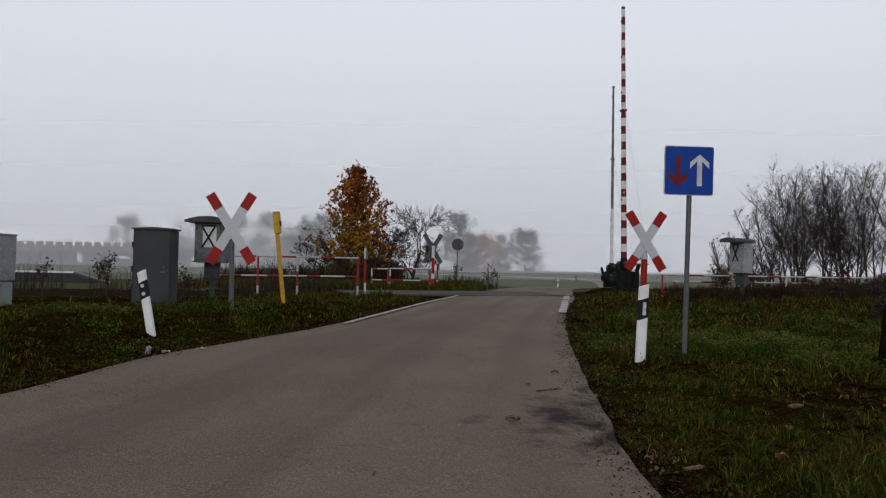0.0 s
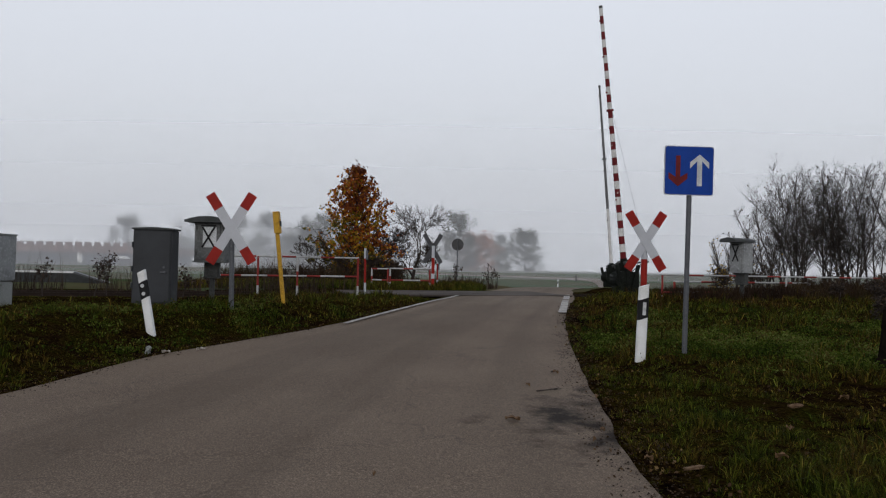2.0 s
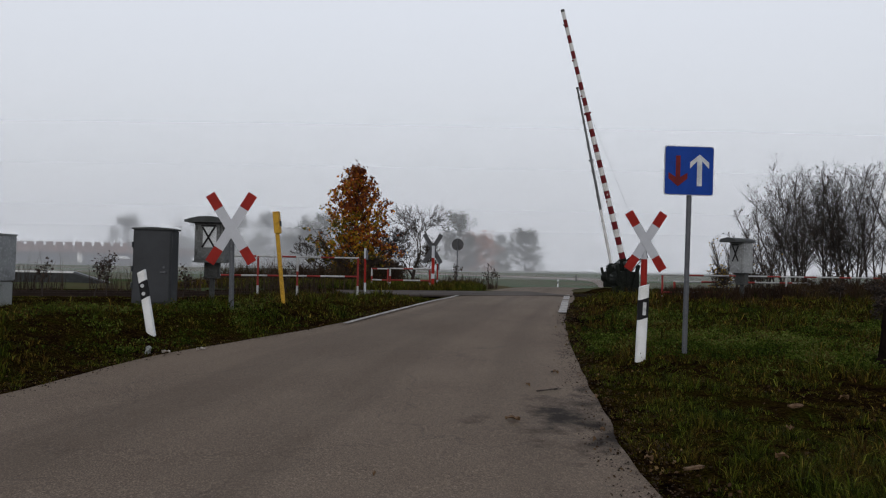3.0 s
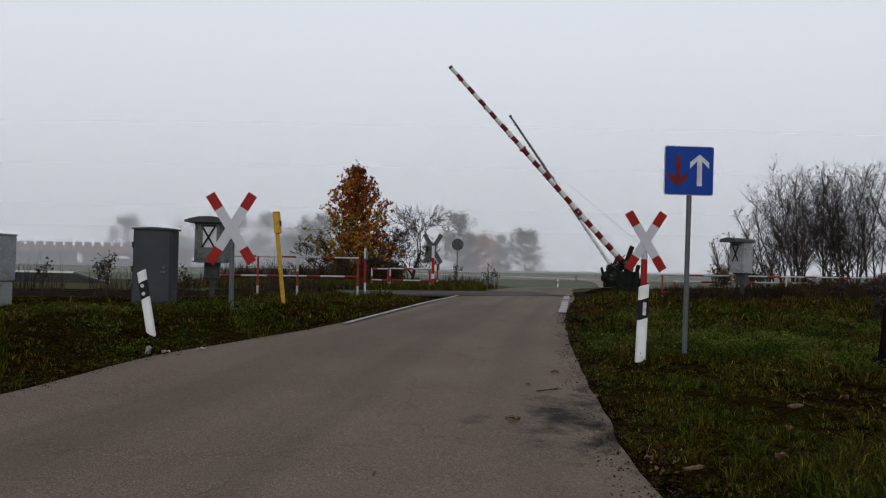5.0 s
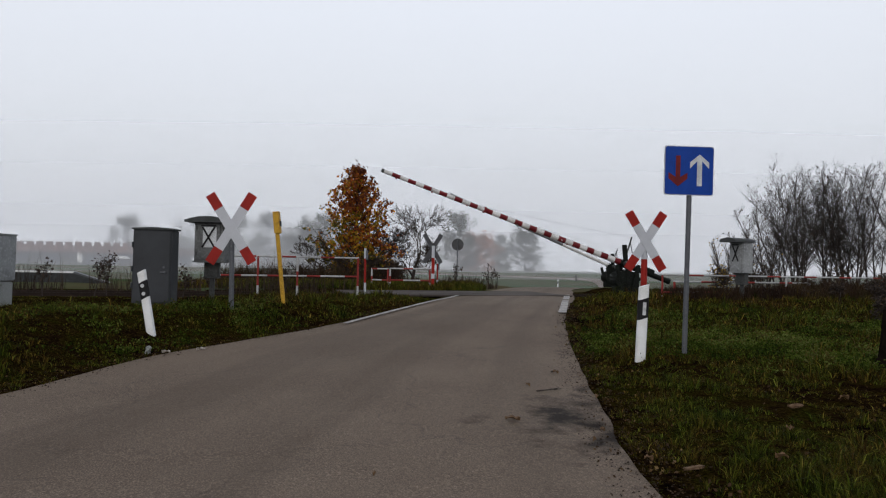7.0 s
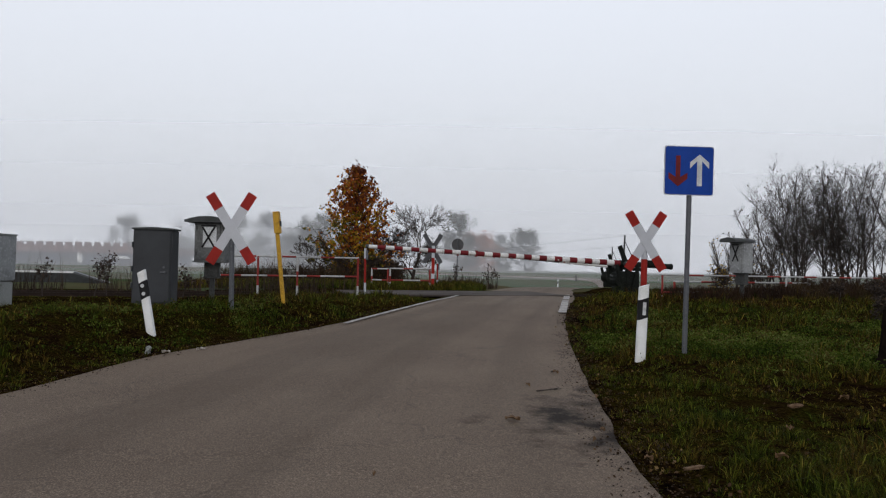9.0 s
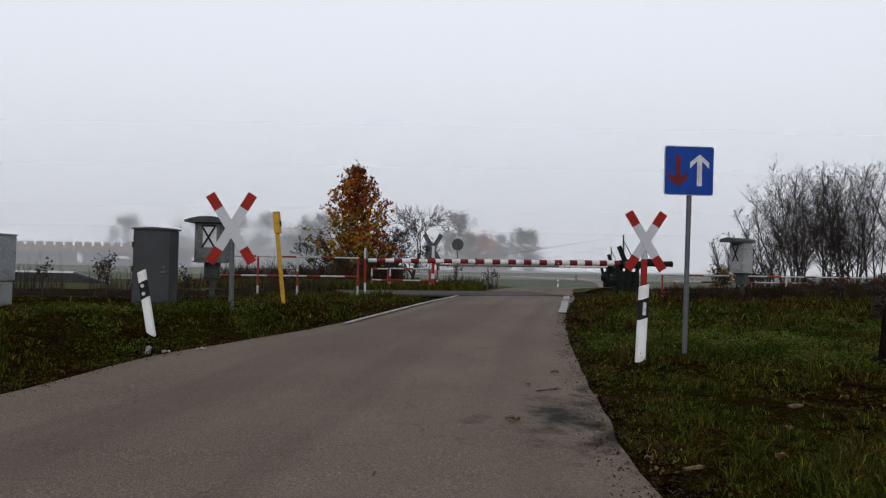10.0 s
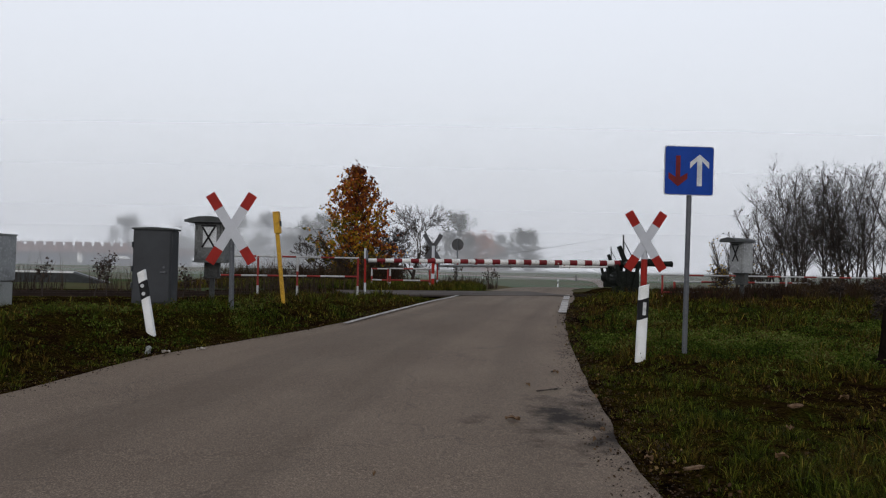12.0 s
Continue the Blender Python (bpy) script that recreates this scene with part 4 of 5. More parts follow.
def autumn_tree(x, y):
    """A young cherry: ascending limbs round a leading shoot, a broad egg-shaped crown that runs out in thin shoots."""
    rng = random.Random(11)
    h = 5.5
    spread = [(0.0, 1.2), (0.10, 1.62), (0.25, 1.82), (0.45, 1.82), (0.60, 1.60), (0.74, 1.18), (0.86, 0.66), (0.94, 0.30), (1.0, 0.08)]
    fs, ws = [a for a, b in spread], [b for a, b in spread]
    trunk = [(Vector((0.06 * math.sin(i), 0.05 * math.cos(2 * i), h * 0.95 * i / 9)), 0.10 * (1 - i / 9.6)) for i in range(10)]
    limbs, places = [(0, trunk)], []
    for i in range(190):
        tip_f = 0.07 + 0.91 * ((i + 0.5) / 190) ** 1.15
        a = i * 2.4 + rng.uniform(-0.4, 0.4)
        r = float(np.interp(tip_f, fs, ws)) * rng.choice((0.35, 0.6, 0.8, 0.95, 1.0, 1.06)) * rng.uniform(0.88, 1.1)
        tip = Vector((r * math.cos(a), r * math.sin(a), h * tip_f))
        foot = Vector((0, 0, max(0.35, h * tip_f - r * rng.uniform(0.7, 1.1) - 0.15)))
        d = tip - foot
        pts = [(foot + d * (k / 5) + Vector((rng.gauss(0, 0.04), rng.gauss(0, 0.04), -0.10 * r * math.sin(math.pi * k / 5))), 0.030 * (1.25 - tip_f) * (1 - 0.8 * k / 5) + 0.004) for k in range(6)]
        limbs.append((1, pts))
        for g in range(rng.randint(5, 8)):
            k = rng.randint(2, 5)
            q = pts[k][0]
            e = (d.normalized() * 0.6 + Vector((rng.gauss(0, 0.7), rng.gauss(0, 0.7), rng.gauss(0.35, 0.4)))).normalized()
            ln = rng.uniform(0.15, 0.42)
            limbs.append((2, [(q, 0.006), (q + e * ln * 0.5, 0.005), (q + e * ln, 0.003)]))
            for _ in range(rng.randint(7, 12)):
                places.append(q + e * ln * rng.uniform(0.1, 1.05) + Vector((rng.gauss(0, 0.045), rng.gauss(0, 0.045), rng.gauss(-0.03, 0.045))))
    for sx, sy, z0, z1 in ((0.0, 0.0, 4.9, 5.85), (-0.42, 0.1, 4.5, 5.45), (0.14, -0.1, 4.8, 5.5), (-0.62, 0.0, 4.2, 5.0), (-1.28, 0.1, 3.5, 4.3), (0.62, 0.0, 4.5, 5.1), (0.95, 0.1, 4.0, 4.75), (1.3, 0.0, 3.4, 4.1)):
        limbs.append((2, [(Vector((sx * 0.8, sy, z0 - 0.3)), 0.009), (Vector((sx, sy, (z0 + z1) / 2)), 0.006), (Vector((sx * 1.03, sy, z1)), 0.003)]))
        places += [Vector((sx + rng.gauss(0, 0.055), sy + rng.gauss(0, 0.055), rng.uniform(z0, z1))) for _ in range(20)]
    plant("cherry_tree", pose(x, y, land(x, y) - 0.1), "young cherry tree with orange, red and yellow-green autumn leaves", "tree", limbs, BARK, leaves(rng, places, 0.14, 0.9), autumn_leaf_mat())


def bare_tree(x, y, h, seed, label, lean=(0.1, 0, 1), spread=44, levels=5, group="", few=None, name="bare_tree", radius=0.10, up=0.05, split=(3, 5), short=0.72):
    rng = random.Random(seed)
    limbs, ends = grow(rng, (0, 0, 0), lean, h * 0.3, radius, levels, split, spread, up, 0.17, 0.68, short, 4, 0.012)
    top = max(p.z for p, d in ends)
    k = h / top
    limbs = [(lv, [(p * k, r) for p, r in pts]) for lv, pts in limbs]
    lf = None
    if few:
        lf = leaves(rng, [p * k for p, d in ends if rng.random() < few[0]], few[1])
    plant(name, pose(x, y, land(x, y) - 0.08), label, "tree" if name.endswith("tree") else "shrub", limbs, BARK, lf, few[2] if few else None, group)


def thicket_shrub(x, y, h, seed, label, stems=8, width=1.0, leaf_m=None, fan=0.0):
    """Slender stems that rise from one stool, each with many ascending side shoots and fine twigs. fan: lean of the whole, towards -x."""
    rng = random.Random(seed)
    t = thing("shrub", pose(x, y, land(x, y) - 0.08), label, "shrub", "thicket beside the track")
    places = []

    def shoot(p, d, ln, r, k, curve):
        pts = [(p.copy(), r)]
        for i in range(k):
            d = (d + Vector((rng.gauss(0, 0.09), rng.gauss(0, 0.09), curve))).normalized()
            p = p + d * ln / k
            pts.append((p.copy(), r * (1 - 0.72 * (i + 1) / k)))
        return pts, d
    for i in range(stems):
        a = rng.uniform(0, 6.28)
        foot = Vector((rng.gauss(0, 0.42 * width), rng.gauss(0, 0.3), 0))
        tall = h * rng.uniform(0.72, 1.0)
        lean = Vector((math.cos(a) * 0.17 * width - fan, math.sin(a) * 0.15, 1)).normalized()
        stem, _ = shoot(foot, lean, tall, rng.uniform(0.026, 0.046), 8, 0.035)
        limbs = [(1, stem)]
        n = int(4.5 * tall) + 4
        for j in range(n):
            f = 0.16 + 0.8 * (j + rng.random()) / n
            q = min(7, int(f * 8))
            base = stem[q][0].lerp(stem[q + 1][0], f * 8 - q)
            az = rng.uniform(0, 6.28)
            ln = tall * rng.uniform(0.18, 0.36) * (1.12 - 0.72 * f)
            side_shoot, d = shoot(base, Vector((math.cos(az) * 0.75, math.sin(az) * 0.75, rng.uniform(0.5, 1.1))), ln, stem[q][1] * 0.42 + 0.002, 4, 0.10)
            limbs.append((2, side_shoot))
            for g in range(rng.randint(4, 6)):
                c = rng.randint(1, 4)
                az = rng.uniform(0, 6.28)
                twiglet, d2 = shoot(side_shoot[c][0], (d + Vector((math.cos(az), math.sin(az), rng.uniform(-0.2, 0.6))) * 0.8).normalized(), ln * rng.uniform(0.3, 0.6), 0.0062, 3, 0.05)
                limbs.append((3, twiglet))
                if rng.random() < 0.14 + 0.3 * f * f:
                    places.append(twiglet[-1][0])
                for e in range(rng.randint(1, 3)):
                    az = rng.uniform(0, 6.28)
                    fine, _ = shoot(twiglet[rng.randint(1, 3)][0], (d2 + Vector((math.cos(az), math.sin(az), 0.1)) * 0.8).normalized(), ln * rng.uniform(0.12, 0.3), 0.0045, 2, 0.0)
                    limbs.append((3, fine))
        v, f = tubes(limbs)
        raw("stem", v, f, THICKET_BARK, t, smooth=True)
    v, f = leaves(rng, places, 0.075)
    raw("foliage", v, f, leaf_m, t)


def misty_tree(x, y, h, w, seed, label, leaf_m, dense=1.4, low=0.03):
    rng = random.Random(seed)
    limbs = [(0, [(Vector((rng.gauss(0, 0.04) * i, rng.gauss(0, 0.04) * i, h * 0.85 * i / 7)), 0.02 * h * (1 - i / 8.2)) for i in range(8)])]
    places = []
    for i in range(int(30 * dense)):
        f = low + (0.95 - low) * rng.random() ** 1.35
        a = i * 2.4 + rng.uniform(-0.4, 0.4)
        reach = w / 2 * max(0.05, 1 - ((f - 0.36) / 0.64) ** 2) ** 0.6 * rng.uniform(0.65, 1.15)
        l2, e2 = grow(rng, (0, 0, h * f * 0.82), (math.cos(a), math.sin(a), -0.15 + 0.85 * f), reach * 0.55, 0.14, 2, (3, 4), 42, 0.1, 0.14, 0.6, 0.6, 3)
        limbs += [(lv + 1, pts) for lv, pts in l2]
        for p, d in e2:
            if p.z < h:
                for _ in range(rng.randint(9, 15)):
                    places.append(p + Vector((rng.gauss(0, 0.045 * w), rng.gauss(0, 0.045 * w), rng.gauss(0, 0.035 * h))))
    plant("field_tree", pose(x, y, land(x, y) - 0.1), label, "tree", limbs, BARK, leaves(rng, places, 0.36), leaf_m, "trees in the mist")


# ---- grass and weeds ----
GX, GY = np.arange(-16, 18.01, 0.25), np.arange(-4, 29.01, 0.25)
GZ = np.array([[land(x, y) for x in GX] for y in GY])


def lie(x, y):
    fx, fy = np.clip((x + 16) / 0.25, 0, len(GX) - 1.001), np.clip((y + 4) / 0.25, 0, len(GY) - 1.001)
    i, j = fx.astype(int), fy.astype(int)
    a, b = fx - i, fy - j
    return (GZ[j, i] * (1 - a) + GZ[j, i + 1] * a) * (1 - b) + (GZ[j + 1, i] * (1 - a) + GZ[j + 1, i + 1] * a) * b


def offs(x, y):
    xl, xr = np.interp(y, LA[:181, 1], LA[:181, 0]), np.interp(y, RA[:181, 1], RA[:181, 0])
    return np.where(x < xl, (x - xl) * 0.92, np.where(x > xr, (x - xr) * 0.96, 0.0))


def wave(x, y, k, seed):
    return np.sin(x * k + seed) * np.sin(y * k * 1.13 + seed * 2.1) + 0.6 * np.sin(x * k * 2.3 + y * k * 1.7 + seed * 3.3) + 0.4 * np.sin(x * k * 4.1 - y * k * 3.7 + seed)


def blades(name, x, y, height, width, bend, material, label, rg, category="grass", aim=None):
    """Blades of three triangles each, at places given as arrays, rooted in the ground."""
    n = len(x)
    z = lie(x, y) - 0.01
    a = rg.uniform(0, 2 * np.pi, n) if aim is None else aim
    dx, dy = np.cos(a), np.sin(a)
    fa = rg.uniform(0, 2 * np.pi, n)
    sx, sy = np.cos(fa) * width / 2, np.sin(fa) * width / 2
    b1, b2 = bend * 0.3 * height, bend * height
    v = np.empty((n, 5, 3))
    v[:, 0] = np.stack([x - sx, y - sy, z], 1)
    v[:, 1] = np.stack([x + sx, y + sy, z], 1)
    mz = z + height * 0.6
    v[:, 2] = np.stack([x + dx * b1 - sx * 0.7, y + dy * b1 - sy * 0.7, mz], 1)
    v[:, 3] = np.stack([x + dx * b1 + sx * 0.7, y + dy * b1 + sy * 0.7, mz], 1)
    v[:, 4] = np.stack([x + dx * b2, y + dy * b2, z + height * (1 - 0.35 * bend ** 2)], 1)
    base = (np.arange(n) * 5)[:, None]
    tri = np.concatenate([base + [0, 1, 3], base + [0, 3, 2], base + [2, 3, 4]], 1).reshape(-1)
    me = bpy.data.meshes.new(name)
    me.vertices.add(n * 5)
    me.vertices.foreach_set("co", v.reshape(-1))
    me.loops.add(len(tri))
    me.loops.foreach_set("vertex_index", tri)
    me.polygons.add(n * 3)
    me.polygons.foreach_set("loop_start", np.arange(n * 3) * 3)
    me.update(calc_edges=True)
    me.materials.append(material)
    tagged(new(name, me), label, category, kind="stuff")


def grass_mat():
    """Blades in drifts of brown, olive and green at two scales; each blade has a tone of its own, a few are straw."""
    m = bpy.data.materials.new("verge_grass")
    m.use_nodes = True
    n, l = m.node_tree.nodes, m.node_tree.links
    b, out = n["Principled BSDF"], n["Material Output"]
    geo, co, big, mid = n.new("ShaderNodeNewGeometry"), n.new("ShaderNodeTexCoord"), n.new("ShaderNodeTexNoise"), n.new("ShaderNodeTexNoise")
    big.inputs["Scale"].default_value, big.inputs["Detail"].default_value = 0.55, 3
    mid.inputs["Scale"].default_value, mid.inputs["Detail"].default_value = 3.4, 3
    mix = n.new("ShaderNodeMixRGB")
    mix.inputs[0].default_value = 0.55
    for k, slot in ((big, 1), (mid, 2)):
        l.new(co.outputs["Object"], k.inputs["Vector"])
        l.new(k.outputs[0], mix.inputs[slot])
    jit = n.new("ShaderNodeMath")
    jit.operation, jit.inputs[1].default_value = "MULTIPLY_ADD", 0.16
    l.new(geo.outputs["Random Per Island"], jit.inputs[0])
    l.new(mix.outputs[0], jit.inputs[2])
    ramp = n.new("ShaderNodeValToRGB")
    e = ramp.color_ramp.elements
    e[0].position, e[0].color = 0.40, (0.040, 0.019, 0.008, 1)
    e[1].position, e[1].color = 0.76, (0.020, 0.032, 0.005, 1)
    for p, c in ((0.48, (0.052, 0.032, 0.007, 1)), (0.55, (0.066, 0.052, 0.009, 1)), (0.62, (0.050, 0.060, 0.008, 1)), (0.69, (0.034, 0.048, 0.005, 1))):
        e.new(p).color = c
    l.new(jit.outputs[0], ramp.inputs[0])
    tone, rnd = n.new("ShaderNodeValToRGB"), n.new("ShaderNodeMath")
    rnd.operation, rnd.inputs[1].default_value = "MULTIPLY", 13.7
    wrap = n.new("ShaderNodeMath")
    wrap.operation = "FRACT"
    l.new(geo.outputs["Random Per Island"], rnd.inputs[0])
    l.new(rnd.outputs[0], wrap.inputs[0])
    t = tone.color_ramp.elements
    t[0].position, t[0].color = 0.0, (0.22, 0.21, 0.20, 1)
    t[1].position, t[1].color = 1.0, (5.0, 4.7, 5.4, 1)
    for p, c in ((0.5, (0.8, 0.78, 0.7, 1)), (0.85, (1.6, 1.55, 1.4, 1)), (0.96, (2.7, 2.6, 2.4, 1))):
        t.new(p).color = c
    l.new(wrap.outputs[0], tone.inputs[0])
    mul = n.new("ShaderNodeMixRGB")
    mul.blend_type, mul.inputs[0].default_value = "MULTIPLY", 1.0
    l.new(ramp.outputs[0], mul.inputs[1])
    l.new(tone.outputs[0], mul.inputs[2])
    l.new(mul.outputs[0], b.inputs["Base Color"])
    b.inputs["Roughness"].default_value, b.inputs["Specular IOR Level"].default_value = 0.6, 0.04
    tr, both = n.new("ShaderNodeBsdfTranslucent"), n.new("ShaderNodeMixShader")
    l.new(mul.outputs[0], tr.inputs[0])
    both.inputs[0].default_value = 0.12
    l.new(b.outputs[0], both.inputs[1])
    l.new(tr.outputs[0], both.inputs[2])
    l.new(both.outputs[0], out.inputs[0])
    return m


GRASS = grass_mat()
DRY = leaf_mat("dry_grass", [(0.0, (0.016, 0.009, 0.006)), (0.4, (0.032, 0.017, 0.010)), (0.7, (0.045, 0.026, 0.012)), (0.9, (0.030, 0.028, 0.010)), (1.0, (0.09, 0.06, 0.03))], patch=0.7, through_light=0.1)
WEED = leaf_mat("weed_leaves", [(0.0, (0.010, 0.020, 0.003)), (0.35, (0.030, 0.050, 0.005)), (0.65, (0.070, 0.100, 0.013)), (0.92, (0.14, 0.17, 0.045)), (1.0, (0.10, 0.08, 0.024))], patch=1.4, through_light=0.15)
WEED.node_tree.nodes["Principled BSDF"].inputs["Specular IOR Level"].default_value = 0.03
STALK = leaf_mat("dead_stalks", [(0.0, (0.022, 0.016, 0.012)), (0.6, (0.045, 0.03, 0.022)), (1.0, (0.075, 0.05, 0.032))], patch=0.8, through_light=0.0)


def scatter(rg, n, x0, x1, y0, y1, keep):
    x, y = rg.uniform(x0, x1, n), rg.uniform(y0, y1, n)
    ok = keep(x, y)
    return x[ok], y[ok]


def tufts(rg, x, y, per, height, width, material, label):
    """Round each place a tuft: blades that lean outwards, the tall ones in the middle."""
    n = len(x)
    ht = height * rg.gamma(4.0, 0.25, n)
    rad = 0.055 * (0.6 + 0.8 * rg.random(n)) * (height / 0.1) ** 0.5
    k = n * per
    tx, ty, th, tr = (np.repeat(v, per) for v in (x, y, ht, rad))
    a, r = rg.uniform(0, 2 * np.pi, k), np.abs(rg.normal(0, 0.75, k))
    blades("grass", tx + np.cos(a) * r * tr, ty + np.sin(a) * r * tr, th * np.clip(1.15 - 0.35 * r, 0.25, 1.2) * rg.uniform(0.6, 1.25, k), width * rg.uniform(0.6, 1.4, k), np.clip(0.55 + 0.4 * r + rg.normal(0, 0.2, k), 0.1, 1.25), material, label, rg, aim=a + rg.normal(0, 0.5, k))


def build_grass():
    rg = np.random.default_rng(5)

    def right(x, y):
        e = x - np.interp(y, RA[:181, 1], RA[:181, 0])
        edge = -0.02 + 0.07 * np.sin(y * 3.1) * np.sin(y * 1.3 + 1) + 0.04 * np.sin(y * 11) + 0.13 * np.clip(1.2 - np.abs(y - 5.7), 0, 1)
        bare = wave(x, y, 2.3, 1.0) + 0.6 * wave(x, y, 7, 4) + 0.8 * rg.uniform(-1, 1, len(x))
        bare -= 2.4 * np.exp(-((x - 2.9) / 0.8) ** 2 - ((y - 6.3) / 0.45) ** 2)    # trampled earth
        bare -= 1.5 * np.exp(-((x - 4.2) / 0.9) ** 2 - ((y - 7.0) / 0.35) ** 2)
        nn = (x - T0.x) * TN.x + (y - T0.y) * TN.y
        return (e > edge) & (bare > -1.15) & (nn < 1.5)
    for n, y0, y1, x1, per, hh, ww in ((9000, 2.6, 6.5, 5.6, 16, 0.066, 0.0070), (10500, 6.5, 11, 8.6, 12, 0.075, 0.0095), (9000, 11, 20.5, 14.5, 10, 0.10, 0.015)):
        x, y = scatter(rg, n, 1.0, x1, y0, y1, right)
        near = np.clip(offs(x, y) / 0.5, 0.5, 1) * (1 - 0.55 * np.exp(-((x - 3.2) / 1.1) ** 2 - ((y - 6.5) / 0.8) ** 2))
        tufts(rg, x, y, per, hh * np.clip(0.8 + 0.42 * wave(x, y, 2.2, 2.0) + 0.25 * wave(x, y, 6.0, 5.0), 0.35, 1.9) * near, ww, GRASS, "dull green and brown autumn grass in tufts on the verge")

    def left(x, y):
        e = np.interp(y, LA[:181, 1], LA[:181, 0]) - x
        bare = wave(x, y, 2.1, 6.0) + 0.5 * wave(x, y, 6, 3) + 0.8 * rg.uniform(-1, 1, len(x))
        nn = (x - T0.x) * TN.x + (y - T0.y) * TN.y
        return (e > -0.02 + 0.05 * np.sin(y * 2.3) + 0.04 * np.sin(y * 9) + 0.35 * np.clip(1.5 - np.abs(y - 12.0), 0, 1)) & (bare > -1.7) & (nn < 1.3)
    for n, y0, y1, per, hh, ww in ((15000, 5.5, 11, 11, 0.060, 0.0105), (9500, 11, 18.5, 10, 0.080, 0.015)):
        x, y = scatter(rg, n, -11.0, 0.3, y0, y1, left)
        near = np.clip(-offs(x, y) / 0.6, 0.5, 1) * (1 - 0.75 * np.clip((-4.0 - x) / 0.8, 0, 1) * np.clip((y - 10.6) / 1.0, 0, 1))
        tufts(rg, x, y, per, hh * np.clip(0.8 + 0.42 * wave(x, y, 2.0, 5.0) + 0.25 * wave(x, y, 5.5, 3.0), 0.35, 1.9) * near, ww, GRASS, "dull green and brown autumn grass in tufts on the low bank")
    # beyond the track, beside the far side of the crossing
    x, y = scatter(rg, 40000, -9, 1.6, 23.0, 28.5, lambda x, y: (offs(x, y) < -0.2) & ((x - T0.x) * TN.x + (y - T0.y) * TN.y > 5.2))
    k = len(x)
    blades("grass", x, y, 0.2 * rg.uniform(0.5, 1.6, k), 0.02 * rg.uniform(0.7, 1.4, k), rg.uniform(0.1, 0.8, k), GRASS, "rough grass across the track", rg)

    # dry brown growth along the railing
    x, y = scatter(rg, 90000, 5.6, 16, 14.8, 21.5, lambda x, y: (np.abs((y - 17.5) - (x - 5.5) * 0.27) < 1.2) & (offs(x, y) > 0.9) & (wave(x, y, 1.7, 2.0) > -1.0))
    k = len(x)
    blades("dry_grass", x, y, (0.30 + 0.22 * np.clip((x - 8.5) / 3, 0, 1)) * rg.uniform(0.4, 1.5, k) * (0.75 + 0.3 * np.clip(wave(x, y, 1.9, 8.0), -1, 1)), 0.013 * rg.uniform(0.7, 1.4, k), rg.uniform(0.05, 0.7, k), DRY, "brown dried grass and dock along the railing", rg, "dry grass")
    # dead stalks by the track
    x, y = scatter(rg, 6000, -13.5, -1.9, 14.0, 18.6, lambda x, y: (np.abs(y - 17.3 - (x + 2) * 0.25) < 0.4) & (x > -5.0) & (wave(x, y, 1.6, 1.0) > -0.2))
    k = len(x)
    blades("dead_weeds", x, y, 0.55 * rg.uniform(0.1, 1.3, k) ** 1.5 * np.clip(1 + 0.6 * wave(x, y, 3.3, 2), 0.3, 1.8), 0.012 * rg.uniform(0.5, 1.4, k), rg.uniform(0.0, 0.6, k), STALK, "dark dead weed stalks along the track", rg, "weeds")
    x, y = scatter(rg, 11000, -15.5, -2.5, 19, 26, lambda x, y: (np.abs((x - T0.x) * TN.x + (y - T0.y) * TN.y - 6.0) < 0.8) & (wave(x, y, 1.3, 3.0) > -0.6))
    k = len(x)
    blades("dead_weeds", x, y, 0.65 * rg.uniform(0.1, 1.3, k) ** 1.5 * np.clip(1 + 0.6 * wave(x, y, 2.7, 4), 0.3, 1.8), 0.014 * rg.uniform(0.5, 1.4, k), rg.uniform(0.0, 0.6, k), STALK, "brown dead weeds across the track", rg, "weeds")
    x, y = scatter(rg, 1500, -0.5, 2.6, 26.0, 28.6, lambda x, y: (offs(x, y) < -0.3) & (wave(x, y, 2.0, 3.0) > 0.2))
    k = len(x)
    blades("dead_weeds", x, y, 0.45 * rg.uniform(0.2, 1.4, k), 0.02 * rg.uniform(0.5, 1.4, k), rg.uniform(0.0, 0.4, k), STALK, "dark dead weeds beside the far road", rg, "weeds")

    # brown growth under the trees across the track
    x, y = scatter(rg, 26000, -8.5, -0.8, 25.8, 28.9, lambda x, y: (offs(x, y) < -0.6) & (wave(x, y, 1.4, 6.0) > -0.9) & (y > 26.6 + 0.25 * (x + 8)))
    k = len(x)
    blades("dry_grass", x, y, 0.55 * rg.uniform(0.2, 1.4, k) * np.clip(1 + 0.5 * wave(x, y, 2.1, 1), 0.4, 1.7), 0.018 * rg.uniform(0.5, 1.4, k), rg.uniform(0.1, 0.9, k), DRY, "reddish brown dried growth under the trees", rg, "dry grass")

    # leafy weeds among the grass
    rng = random.Random(21)
